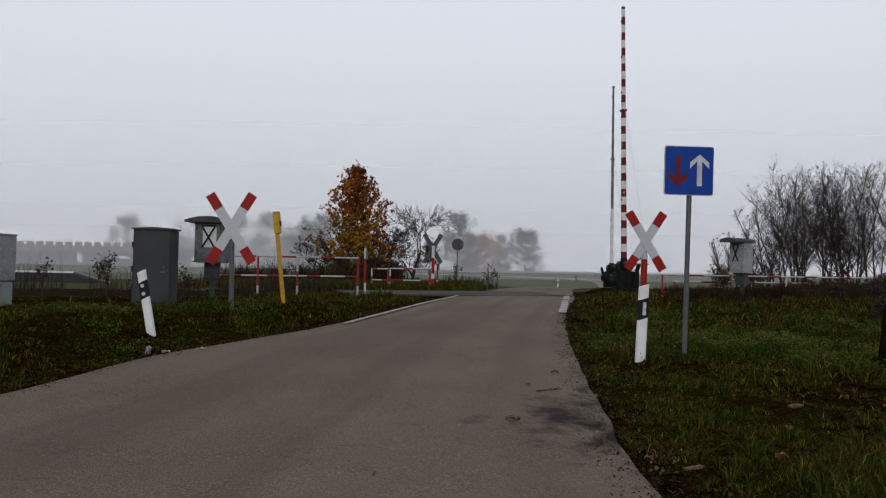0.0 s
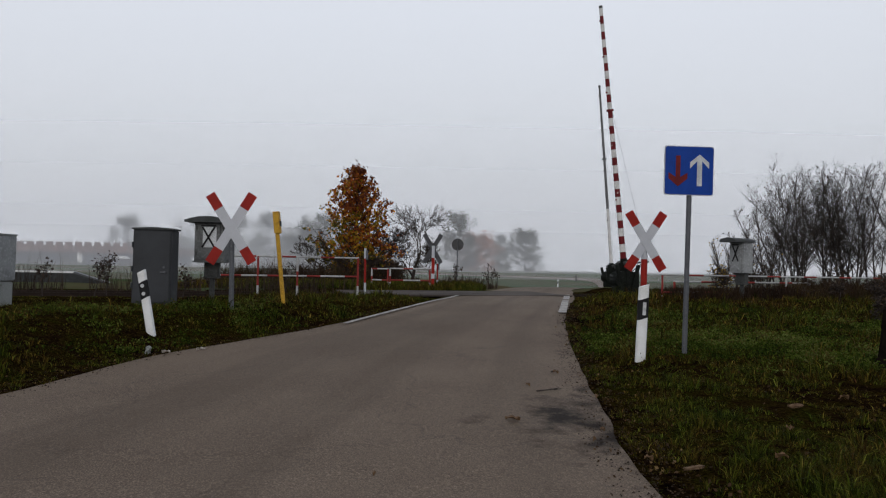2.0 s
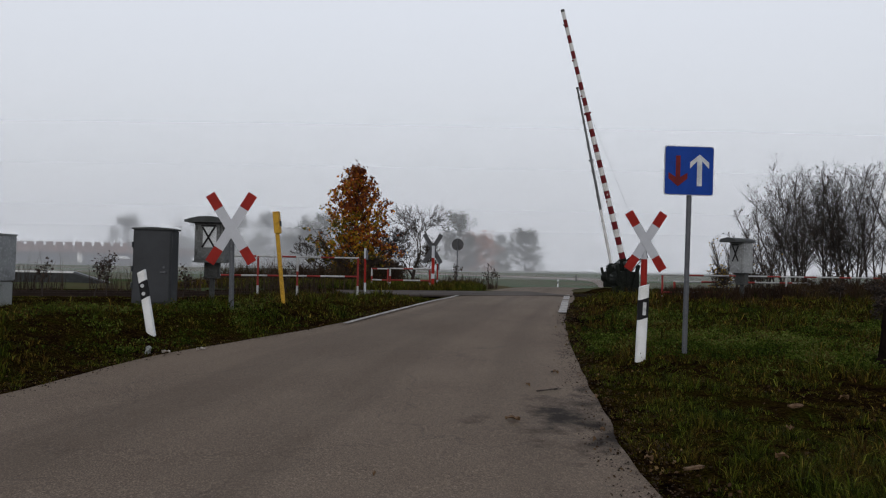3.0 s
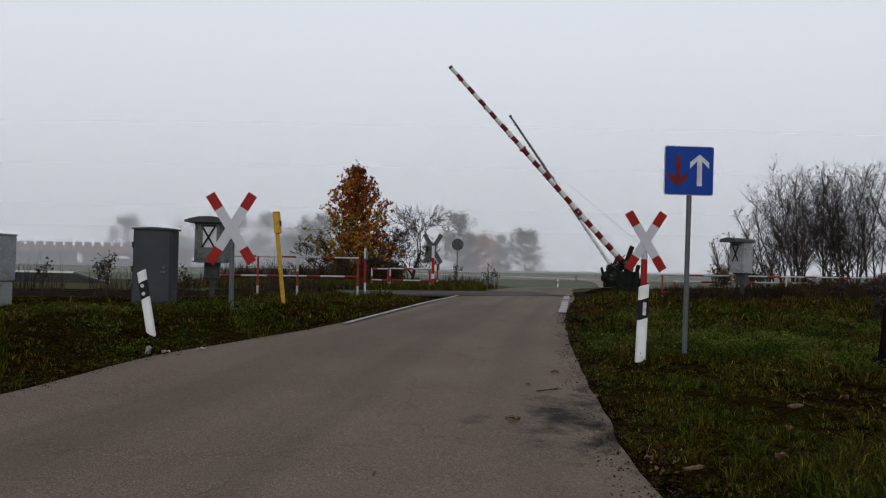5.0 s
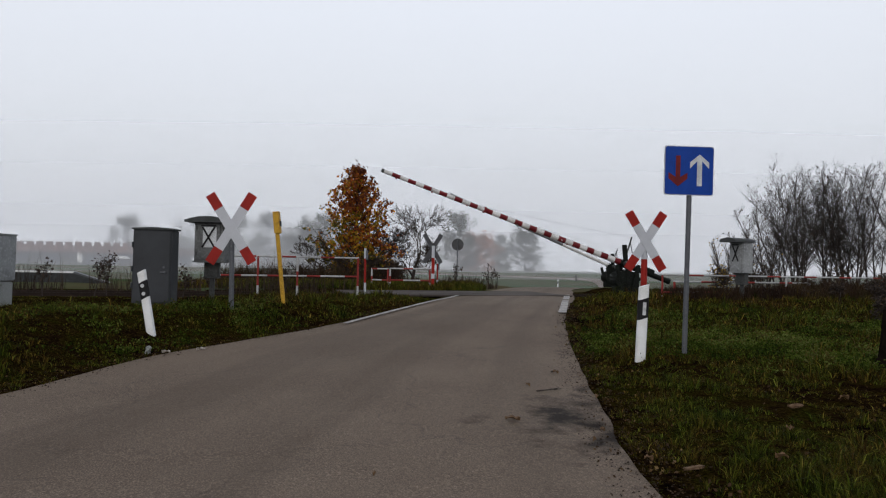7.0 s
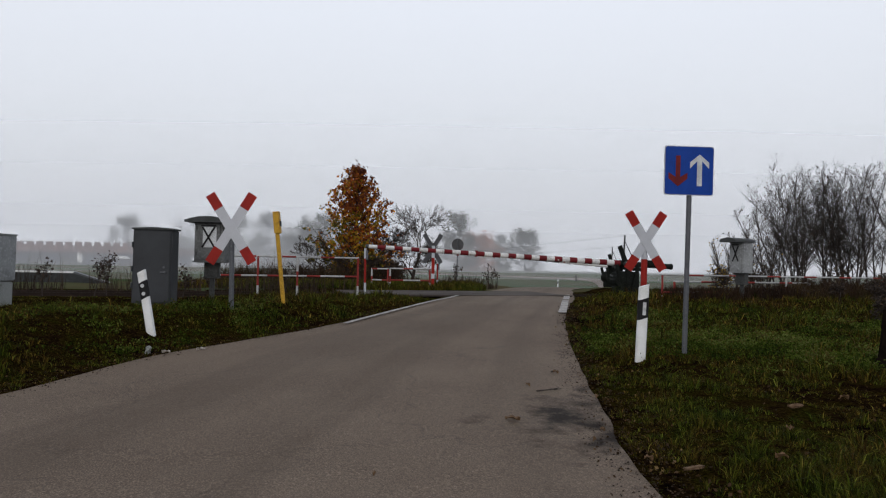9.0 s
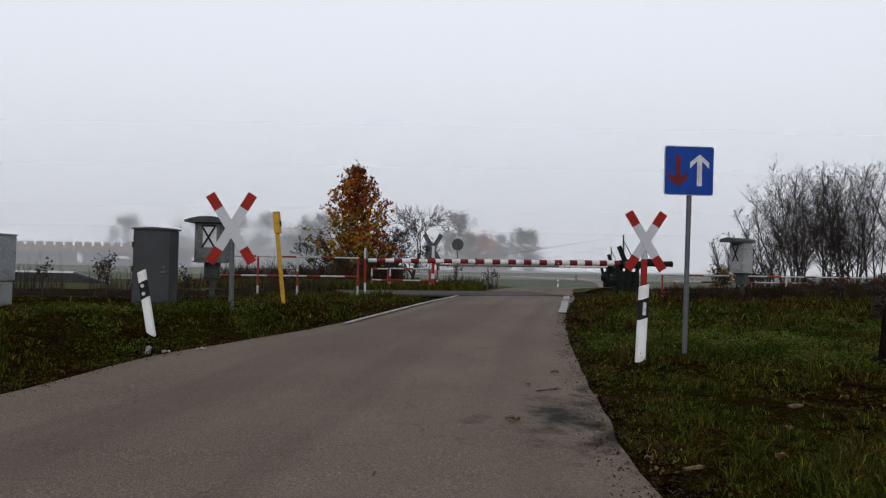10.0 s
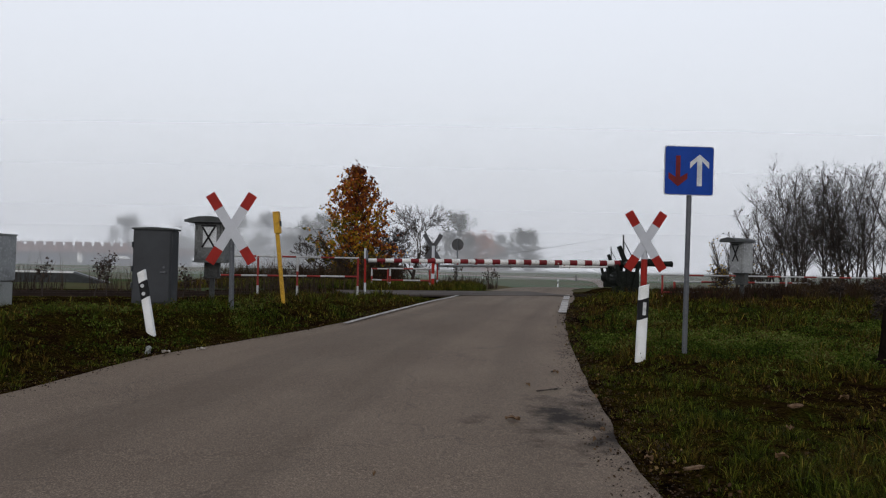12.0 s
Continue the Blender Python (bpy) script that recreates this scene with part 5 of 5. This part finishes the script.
    for beds, label in ((((4.1, 9.5, 1.9, 1.1, 420), (5.2, 8.3, 0.8, 0.5, 130), (7.0, 11.2, 2.4, 1.4, 160), (3.4, 12.3, 0.8, 1.2, 110), (2.3, 10.3, 0.3, 1.0, 50)), "green nettles and clover in the grass"),
                        (((-4.0, 9.2, 1.4, 0.8, 90), (-3.2, 11.2, 1.2, 0.9, 70)), "green weeds on the low bank")):
        places = []
        for cx, cy, rx, ry, count in beds:
            for _ in range(count):
                x, y = rng.gauss(cx, rx * 0.55), rng.gauss(cy, ry * 0.55)
                if abs(side(x, y)) < 0.25 or y > 16 or math.hypot(x - 2.42, y - 8.4) < 0.22 or math.hypot(x + 4.0, y - 9.5) < 0.3:
                    continue
                z, hh = land(x, y), rng.uniform(0.05, 0.14)
                for _ in range(rng.randint(22, 44)):
                    places.append(Vector((x + rng.gauss(0, 0.09), y + rng.gauss(0, 0.09), z + hh * rng.random() ** 0.6)))
        v, f = leaves(rng, places, 0.031, 0.0)
        tagged(raw("leafy_weeds", v, f, WEED), label, "weeds", kind="stuff")


def soil_crumbs():
    """Crumbs of soil and leaf litter, thick at the road's edge and thinning out over the asphalt."""
    rng = random.Random(77)
    verts, faces = [], []
    for i in range(4000):
        y = rng.uniform(3.0, 16.0)
        right = rng.random() < 0.72
        off = rng.gauss(0, 0.16 + (0.26 * max(0, 1 - abs(y - 6.0) / 1.6) if right else 0))
        e = float(np.interp(y, RA[:181, 1], RA[:181, 0])) if right else float(np.interp(y, LA[:181, 1], LA[:181, 0]))
        x = e + off
        z = max(land(x, y), rise(y) - 0.005)
        k = rng.uniform(0.004, 0.011) * (0.6 if abs(off) > 0.3 else 1)
        b = len(verts)
        a = rng.uniform(0, 6.28)
        for j in range(3):
            verts.append((x + k * math.cos(a + 2.1 * j) * rng.uniform(0.6, 1.5), y + k * math.sin(a + 2.1 * j) * rng.uniform(0.6, 1.5), z))
        verts.append((x, y, z + k * rng.uniform(0.4, 1.1)))
        faces += [(b, b + 1, b + 3), (b + 1, b + 2, b + 3), (b + 2, b, b + 3)]
    litter = leaf_mat("soil_and_litter", [(0.0, (0.016, 0.011, 0.008)), (0.6, (0.028, 0.019, 0.013)), (0.85, (0.05, 0.032, 0.02)), (1.0, (0.11, 0.07, 0.04))], patch=3, through_light=0.0)
    tagged(raw("soil_crumbs", verts, faces, litter), "dark soil crumbs and leaf litter along the road edges", "soil", kind="stuff")


def leaf_litter():
    """Small fallen leaves in the grass and along the road's edges."""
    rng = random.Random(91)
    places = []
    while len(places) < 2600:
        y = 3.0 + 13 * rng.random() ** 1.5
        if rng.random() < 0.6:
            x = float(np.interp(y, RA[:181, 1], RA[:181, 0])) + rng.choice((rng.gauss(0.15, 0.2), rng.uniform(0, 5)))
        else:
            x = float(np.interp(y, LA[:181, 1], LA[:181, 0])) - rng.choice((rng.gauss(0.15, 0.2), rng.uniform(0, 4)))
        places.append(Vector((x, y, max(land(x, y) + rng.uniform(0.0, 0.05), rise(y) + 0.002))))
    v, f = leaves(rng, places, 0.028, 0.0)
    litter = leaf_mat("withered_litter", [(0.0, (0.02, 0.012, 0.007)), (0.5, (0.045, 0.025, 0.012)), (0.85, (0.09, 0.05, 0.022)), (1.0, (0.20, 0.13, 0.06))], patch=4, through_light=0.0)
    tagged(raw("leaf_litter", v, f, litter), "small withered leaves scattered in grass and along the road", "leaf litter", kind="stuff")


def tall_weed(x, y, h, seed, label):
    rng = random.Random(seed)
    limbs, ends = grow(rng, (0, 0, 0), (0.05, 0, 1), h * 0.62, 0.016, 2, (4, 6), 40, 0.1, 0.08, 0.5, 0.45)
    places = [p + Vector((rng.gauss(0, 0.05), rng.gauss(0, 0.05), rng.gauss(0, 0.05))) for p, d in ends for _ in range(4)]
    plant("tall_weed", pose(x, y, land(x, y) - 0.05), label, "weed", limbs, BARK, leaves(rng, places, 0.075), STALK, "tall dead weeds by the track", wood="stem")


def fallen_leaf(x, y, z, size, rz, material, seed):
    rng = random.Random(seed)
    bm = bmesh.new()
    mid = [bm.verts.new((size * (i / 5 - 0.5), 0, 0.012 * math.sin(i))) for i in range(6)]
    for s in (1, -1):
        edge = [bm.verts.new((size * (i / 5 - 0.5), s * size * (0.1 + 0.28 * math.sin(math.pi * i / 5) * rng.uniform(0.7, 1.2)), 0.012 + 0.02 * rng.random())) for i in range(6)]
        for i in range(5):
            bm.faces.new((mid[i], mid[i + 1], edge[i + 1], edge[i])[::s])
    ob = part("fallen_leaf", bm, material, None)
    ob.matrix_world = pose(x, y, z, 0, 0, rz)
    tagged(ob, "curled dry brown leaf lying on the ground", "leaf", "fallen leaves")


def twig(x, y, z, length, rz, seed):
    rng = random.Random(seed)
    limbs, ends = grow(rng, (0, 0, 0), (1, 0, 0), length * 0.7, 0.008, 1, (1, 3), 35, 0.0, 0.10, 0.6, 0.5, 4)
    limbs = [(lv, [(Vector((p.x, p.y, 0.008)), r) for p, r in pts]) for lv, pts in limbs]
    v, f = tubes(limbs)
    ob = raw("twig", v, f, BARK)
    ob.matrix_world = pose(x, y, z, 0, 0, rz)
    tagged(ob, "thin dark twig lying on the asphalt", "twig", "twigs on the road")


def tree_stump(m):
    """A dark rotten stump with a flared foot and a broken top."""
    t = thing("tree_stump", m, "dark rotten tree stump standing in the grass", "stump")
    verts, faces = [], []
    K, rows = 18, ((-0.1, 0.30), (0.03, 0.24), (0.15, 0.19), (0.35, 0.17), (0.55, 0.155), (0.72, 0.14))
    for j, (z, r) in enumerate(rows):
        for i in range(K):
            a = 2 * math.pi * i / K
            rr = r * (1 + 0.16 * noise.noise((math.cos(a) * 2, math.sin(a) * 2, z * 2)) + (0.14 * math.cos(5 * a) if j < 2 else 0))
            verts.append((rr * math.cos(a), rr * math.sin(a), z + (0.09 * noise.noise((i * 0.9, 3, 1)) if j == 5 else 0)))
    faces = [(j * K + i, j * K + (i + 1) % K, (j + 1) * K + (i + 1) % K, (j + 1) * K + i) for j in range(5) for i in range(K)]
    verts.append((0, 0, 0.60))
    faces += [(5 * K + i, 5 * K + (i + 1) % K, 6 * K) for i in range(K)]
    raw("trunk", verts, faces, mat("rotten_wood", (0.011, 0.008, 0.006), (0.006, 0.005, 0.004), rough=0.95, spec=0.0, grain=25, patch=6, bump=0.8), t)


def wood_chunk(x, y, z, length, rz, material, label, slim=0.3, tip=0):
    """A splintered bit of wood."""
    rng = random.Random(int(length * 1000))
    bm = bmesh.new()
    box(bm, (length, length * slim, length * slim * 0.75), (0, 0, length * slim * 0.35))
    bmesh.ops.subdivide_edges(bm, edges=bm.edges[:], cuts=2, use_grid_fill=True)
    for v in bm.verts:
        v.co += Vector((rng.gauss(0, 0.06), rng.gauss(0, 0.15 * slim), rng.gauss(0, 0.1 * slim))) * length
    ob = part("wood_piece", bm, material, None)
    ob.matrix_world = pose(x, y, z, 0, tip, rz)
    tagged(ob, label, "wood", "bits of wood on the ground")


# ---- the distance ----
def factory(x, y, z):
    t = thing("factory_building", pose(x, y, z, 0, 0, 6) @ Matrix.Scale(1.5, 4), "long low factory hall with rooflights, dim in the fog", "building")
    bm = bmesh.new()
    box(bm, (42, 16, 2.7), (0, 0, 1.35), bevel=0.1)
    part("wall", bm, FACTORY_WALL, t)
    bm = bmesh.new()
    prism(bm, [(-21.5, 2.7), (21.5, 2.7), (21.5, 3.75), (-21.5, 3.75)], 17.0)
    part("roof", bm, FACTORY_ROOF, t)
    for i in range(31):
        bm = bmesh.new()
        box(bm, (0.84, 0.5, 0.7), (-20.8 + i * 1.35, -8.0, 3.9), bevel=0.06)
        part("rooflight", bm, FACTORY_ROOF, t)
    for i in range(9):
        bm = bmesh.new()
        box(bm, (2.2, 0.2, 1.2), (-20 + i * 4.6, -8.05, 1.6), bevel=0.03)
        part("window", bm, CAB_GREY, t)
    bm = bmesh.new()
    box(bm, (0.7, 0.2, 1.4), (9.2, -8.1, 1.9), bevel=0.03)
    part("door", bm, FACTORY_LIGHT, t)
    bm = bmesh.new()
    prism(bm, [(-1.3, 0), (1.3, 0), (0.9, 0.35), (-0.7, 0.4)], 1.6, Matrix.Translation((15.2, -8.8, 1.9)))
    part("awning", bm, FACTORY_LIGHT, t)


def wing_wall():
    t = thing("ramp_wall", pose(-14.6, 25.0, 0.06, 0, 0, 6), "low dark retaining wall with a pale coping, sloping down at its end", "wall")
    bm = bmesh.new()
    prism(bm, [(-6, -0.3), (4.1, -0.3), (4.1, 0.0), (1.3, 0.82), (-6, 0.86)], 0.22)
    part("panel", bm, WALL_DARK, t)
    bm = bmesh.new()
    prism(bm, [(-6, 0.86), (1.32, 0.82), (1.34, 0.88), (-6, 0.92)], 0.28)
    part("coping", bm, FACTORY_LIGHT, t)
    bm = bmesh.new()
    prism(bm, [(1.32, 0.82), (4.1, 0.0), (4.14, 0.03), (1.34, 0.87)], 0.26)
    part("handrail", bm, GALV, t)


def field_post(x, y):
    t = thing("field_post", pose(x, y, land(x, y)), "short dark wooden post at the edge of the field", "post")
    bm = bmesh.new()
    rod(bm, (0, 0, -0.2), (0, 0, 0.85), 0.14, 0.12, seg=10)
    part("post", bm, SLEEPER, t)


autumn_tree(-4.0, 32.0)
LEAF_DARK = leaf_mat("withered_leaves", [(0.0, (0.03, 0.022, 0.018)), (0.6, (0.055, 0.038, 0.025)), (1.0, (0.09, 0.055, 0.03))], through_light=0.1)
MIST_GREEN = leaf_mat("dull_green_leaves", [(0.0, (0.04, 0.048, 0.022)), (0.6, (0.055, 0.06, 0.03)), (1.0, (0.08, 0.07, 0.035))], patch=0.2)
MIST_BROWN = leaf_mat("brown_leaves", [(0.0, (0.26, 0.11, 0.05)), (0.5, (0.40, 0.13, 0.055)), (1.0, (0.46, 0.16, 0.06))], patch=0.2)
bare_tree(-1.45, 33.0, 4.2, 4, "bare dark fruit tree with crooked spreading branches", few=(0.25, 0.07, LEAF_DARK))
bare_tree(-2.6, 32.6, 2.9, 9, "bare dark shrub beside the autumn tree", name="bare_shrub", spread=50, radius=0.05, few=(0.3, 0.07, LEAF_DARK))
bare_tree(-0.6, 33.6, 2.3, 19, "low bare dark shrub under the fruit tree", name="bare_shrub", spread=50, radius=0.04, few=(0.3, 0.07, LEAF_DARK))
bare_tree(-5.9, 31.6, 2.7, 14, "bare crooked shrub in front of misty trees", name="bare_shrub", spread=52, radius=0.05, few=(0.15, 0.07, LEAF_DARK))
bare_tree(-3.2, 30.6, 1.5, 24, "tangled brown bramble under the autumn tree", name="bramble_shrub", spread=60, radius=0.03, few=(0.8, 0.1, LEAF_DARK))
bare_tree(-4.9, 30.4, 1.4, 25, "tangled brown bramble under the autumn tree", name="bramble_shrub", spread=60, radius=0.03, few=(0.8, 0.1, LEAF_DARK))
bare_tree(-2.0, 29.8, 1.2, 27, "tangled brown bramble behind the railing", name="bramble_shrub", spread=60, radius=0.03, few=(0.8, 0.1, LEAF_DARK))
for i, (x, y, h, lean) in enumerate(((13.5, 29.6, 2.9, 0.12), (14.2, 30.0, 4.0, 0.08), (14.9, 29.4, 5.2, 0.06), (15.6, 30.3, 5.6, 0.03), (16.2, 30.2, 5.8, 0.03), (17.3, 29.6, 5.6, 0.0), (17.9, 31.0, 5.8, 0.0), (18.5, 30.3, 5.7, 0.02), (19.4, 29.6, 5.6, 0.0), (20.6, 30.4, 5.5, -0.02), (22.0, 30.0, 5.4, 0.0), (16.8, 31.6, 5.7, 0.0))):
    thicket_shrub(x, y, h, 40 + i, "tall bare multi-stemmed shrub with a few withered leaves", 6, 1.25, LEAF_DARK, lean)
thicket_shrub(12.3, 29.0, 2.4, 60, "low bare shrub with a few yellow leaves", 8, 1.9, leaf_mat("yellow_leaves", [(0.0, (0.25, 0.16, 0.03)), (1.0, (0.10, 0.07, 0.03))]))
for i in range(9):
    x = 12.2 + i * 1.05
    bare_tree(x, 28.0 + 0.5 * math.sin(i * 2.1), 1.0 + 0.35 * math.sin(i * 1.7), 140 + i, "low tangled brown bramble under the thicket", name="bramble_shrub", spread=60, radius=0.025, levels=4, few=(0.8, 0.09, LEAF_DARK), group="brambles under the thicket")
bare_tree(7.2, 18.5, 0.95, 51, "small shrub with yellow autumn leaves behind the railing", name="yellow_shrub", spread=55, radius=0.02, levels=4, few=(0.8, 0.06, leaf_mat("yellowing_leaves", [(0.0, (0.30, 0.17, 0.03)), (0.6, (0.20, 0.13, 0.03)), (1.0, (0.10, 0.08, 0.03))])))
misty_tree(3.4, 150, 13.7, 11.0, 71, "tall round-crowned tree grey-green in the fog", MIST_GREEN)
misty_tree(7.7, 154, 8.6, 10.5, 72, "rusty brown tree dim in the fog", MIST_BROWN)
bare_tree(8.0, 12.2, 0.95, 33, "tangled dark bramble in the grass", name="bramble_shrub", spread=55, radius=0.03, few=(0.7, 0.06, LEAF_DARK))
bare_tree(8.8, 13.2, 1.1, 34, "tangled dark bramble in the grass", name="bramble_shrub", spread=55, radius=0.03, few=(0.7, 0.06, LEAF_DARK))
misty_tree(22.4, 190, 12.7, 12.4, 73, "grey-green field tree dim in the fog", MIST_GREEN)
misty_tree(15.9, 194, 11.8, 8.0, 74, "slim grey-green field tree dim in the fog", MIST_GREEN)
for i, (x, y, h, w) in enumerate(((-50, 110, 9.0, 8), (-38, 108, 8.6, 9), (-31, 104, 8.8, 8), (-25.5, 102, 9.2, 8), (-19.5, 96, 8.2, 7), (-16.0, 92, 8.8, 6), (-12.5, 94, 7.6, 6), (-44, 112, 6.0, 8))):
    misty_tree(2 * x, 2 * y, 2 * h - 1.4, 2 * w, 80 + i, "broad tree of a misty grey row behind the track", MIST_GREEN)
for i, (x, h, w) in enumerate(((-76, 8.5, 9), (-68, 10.5, 10), (-60, 9.0, 9), (-53, 11.0, 10), (-46, 10.0, 9), (-39, 11.5, 10), (-32, 9.5, 9), (-25, 10.0, 9), (-17, 8.0, 8))):
    misty_tree(x, 201 + 3 * math.sin(i * 2.0), h, w, 200 + i, "lower tree of the misty grey row", MIST_GREEN, 1.0)
factory(-95, 164, -0.75)
wing_wall()
field_post(18.6, 97)
build_grass()
soil_crumbs()
leaf_litter()
for i in range(9):
    x = 9.2 + i * 0.62
    bare_tree(x, 17.6 + 0.28 * (x - 9) - 0.6 * (i % 2), 0.42 + 0.12 * math.sin(i * 2.3), 160 + i, "low tangled dark brown bramble by the railing", name="bramble_shrub", spread=62, radius=0.02, levels=4, few=(0.9, 0.07, LEAF_DARK), group="brambles by the railing")
for i, (x, y, h) in enumerate(((-9.3, 16.2, 0.95), (-8.3, 16.6, 1.0), (-7.95, 16.5, 1.05), (-10.3, 16.0, 0.8), (-6.3, 16.9, 0.8), (-5.6, 16.8, 0.85), (-3.9, 17.3, 0.7), (1.9, 29.2, 1.0), (2.3, 29.4, 0.8), (0.6, 29.0, 0.9))):
    tall_weed(x, y, h, 120 + i, "tall dark dead weed with seed heads")
DRY_LEAF = mat("dry_leaf", (0.15, 0.085, 0.04), (0.08, 0.045, 0.022), rough=0.8, grain=60, patch=20, bump=0.2)
PALE_LITTER = mat("pale_litter", (0.42, 0.38, 0.34), rough=0.8, grain=60, patch=20, bump=0.2)
fallen_leaf(0.60, 5.78, road_z(0, 5.78) - 0.006, 0.13, 15, DRY_LEAF, 1)
for i, (x, y, k) in enumerate(((1.42, 4.75, 0.06), (1.28, 5.5, 0.05), (1.2, 4.9, 0.035), (1.15, 5.2, 0.03), (-3.45, 8.75, 0.12), (-3.1, 9.0, 0.11), (1.5, 6.7, 0.06), (-0.4, 4.3, 0.03), (0.9, 7.2, 0.05), (1.3, 7.9, 0.06))):
    fallen_leaf(x, y, road_z(x, y) - 0.012, k, 40 * i, DRY_LEAF if i not in (4, 5) else PALE_LITTER, 10 + i)
tree_stump(pose(5.27, 8.1, land(5.27, 8.1), 0, 3, 0))
BROKEN_WOOD = mat("broken_wood", (0.13, 0.075, 0.038), (0.06, 0.033, 0.018), (0.22, 0.14, 0.08), rough=0.85, grain=50, patch=12, bump=0.4)
wood_chunk(3.02, 5.95, land(3.02, 5.95) + 0.02, 0.115, 10, BROKEN_WOOD, "splintered pale brown piece of wood on bare earth")
wood_chunk(1.68, 4.62, land(1.68, 4.62) + 0.03, 0.16, 28, BROKEN_WOOD, "short pale stick in the grass by the road", 0.13)
wood_chunk(-3.74, 8.95, land(-3.74, 8.95) + 0.03, 0.11, 0, CONCRETE, "broken pale stub of an old post", 0.55, -75)
for i, (x, y) in enumerate(((3.7, 6.4), (2.6, 5.2), (2.2, 4.5), (4.4, 6.6))):
    fallen_leaf(x, y, land(x, y) + 0.06, 0.08, 70 * i, DRY_LEAF, 30 + i)
twig(0.95, 6.9, road_z(0, 6.9) - 0.012, 0.32, 25, 3)
twig(1.25, 7.9, road_z(0, 7.9) - 0.012, 0.2, 70, 5)


# ---- what moves: the two booms come down together ----
NEAR_FALL = [(0.0, 89.2), (0.5, 89.2), (1.0, 88.37), (1.5, 86.6), (2.0, 83.7), (2.5, 79.75), (3.0, 74.5), (3.2, 72.05), (4.0, 60.6), (4.8, 48.2), (5.0, 45.2), (5.5, 37.2), (6.0, 29.8), (6.5, 23.75), (7.0, 18.4),
             (7.2, 16.5), (8.0, 9.6), (8.8, 3.5), (9.0, 2.45), (9.2, 1.65), (9.5, 0.4), (9.75, -0.38), (10.0, -0.4), (12.0, -0.4)]
FAR_FALL = [(0.0, 90.0), (0.5, 90.0), (1.0, 89.4), (1.5, 87.5), (2.0, 85.0), (2.5, 81.45), (3.0, 77.2), (3.2, 75.3), (4.0, 66.0), (4.8, 55.4), (5.0, 52.2), (5.5, 44.3), (6.0, 36.4), (6.5, 28.95), (6.8, 23.9), (7.0, 20.9),
            (7.2, 18.5), (8.0, 11.0), (8.8, 5.3), (9.0, 4.0), (9.2, 2.9), (9.5, 1.5), (9.8, 0.2), (10.1, -0.75), (10.3, -0.8), (12.0, -0.8)]


def motions():
    for boom, fall in ((BOOM_NEAR, NEAR_FALL), (BOOM_FAR, FAR_FALL)):
        at = boom.location.copy()
        walk(boom, [(t, pose(at.x, at.y, at.z, 0, a, 0)) for t, a in fall])


motions()
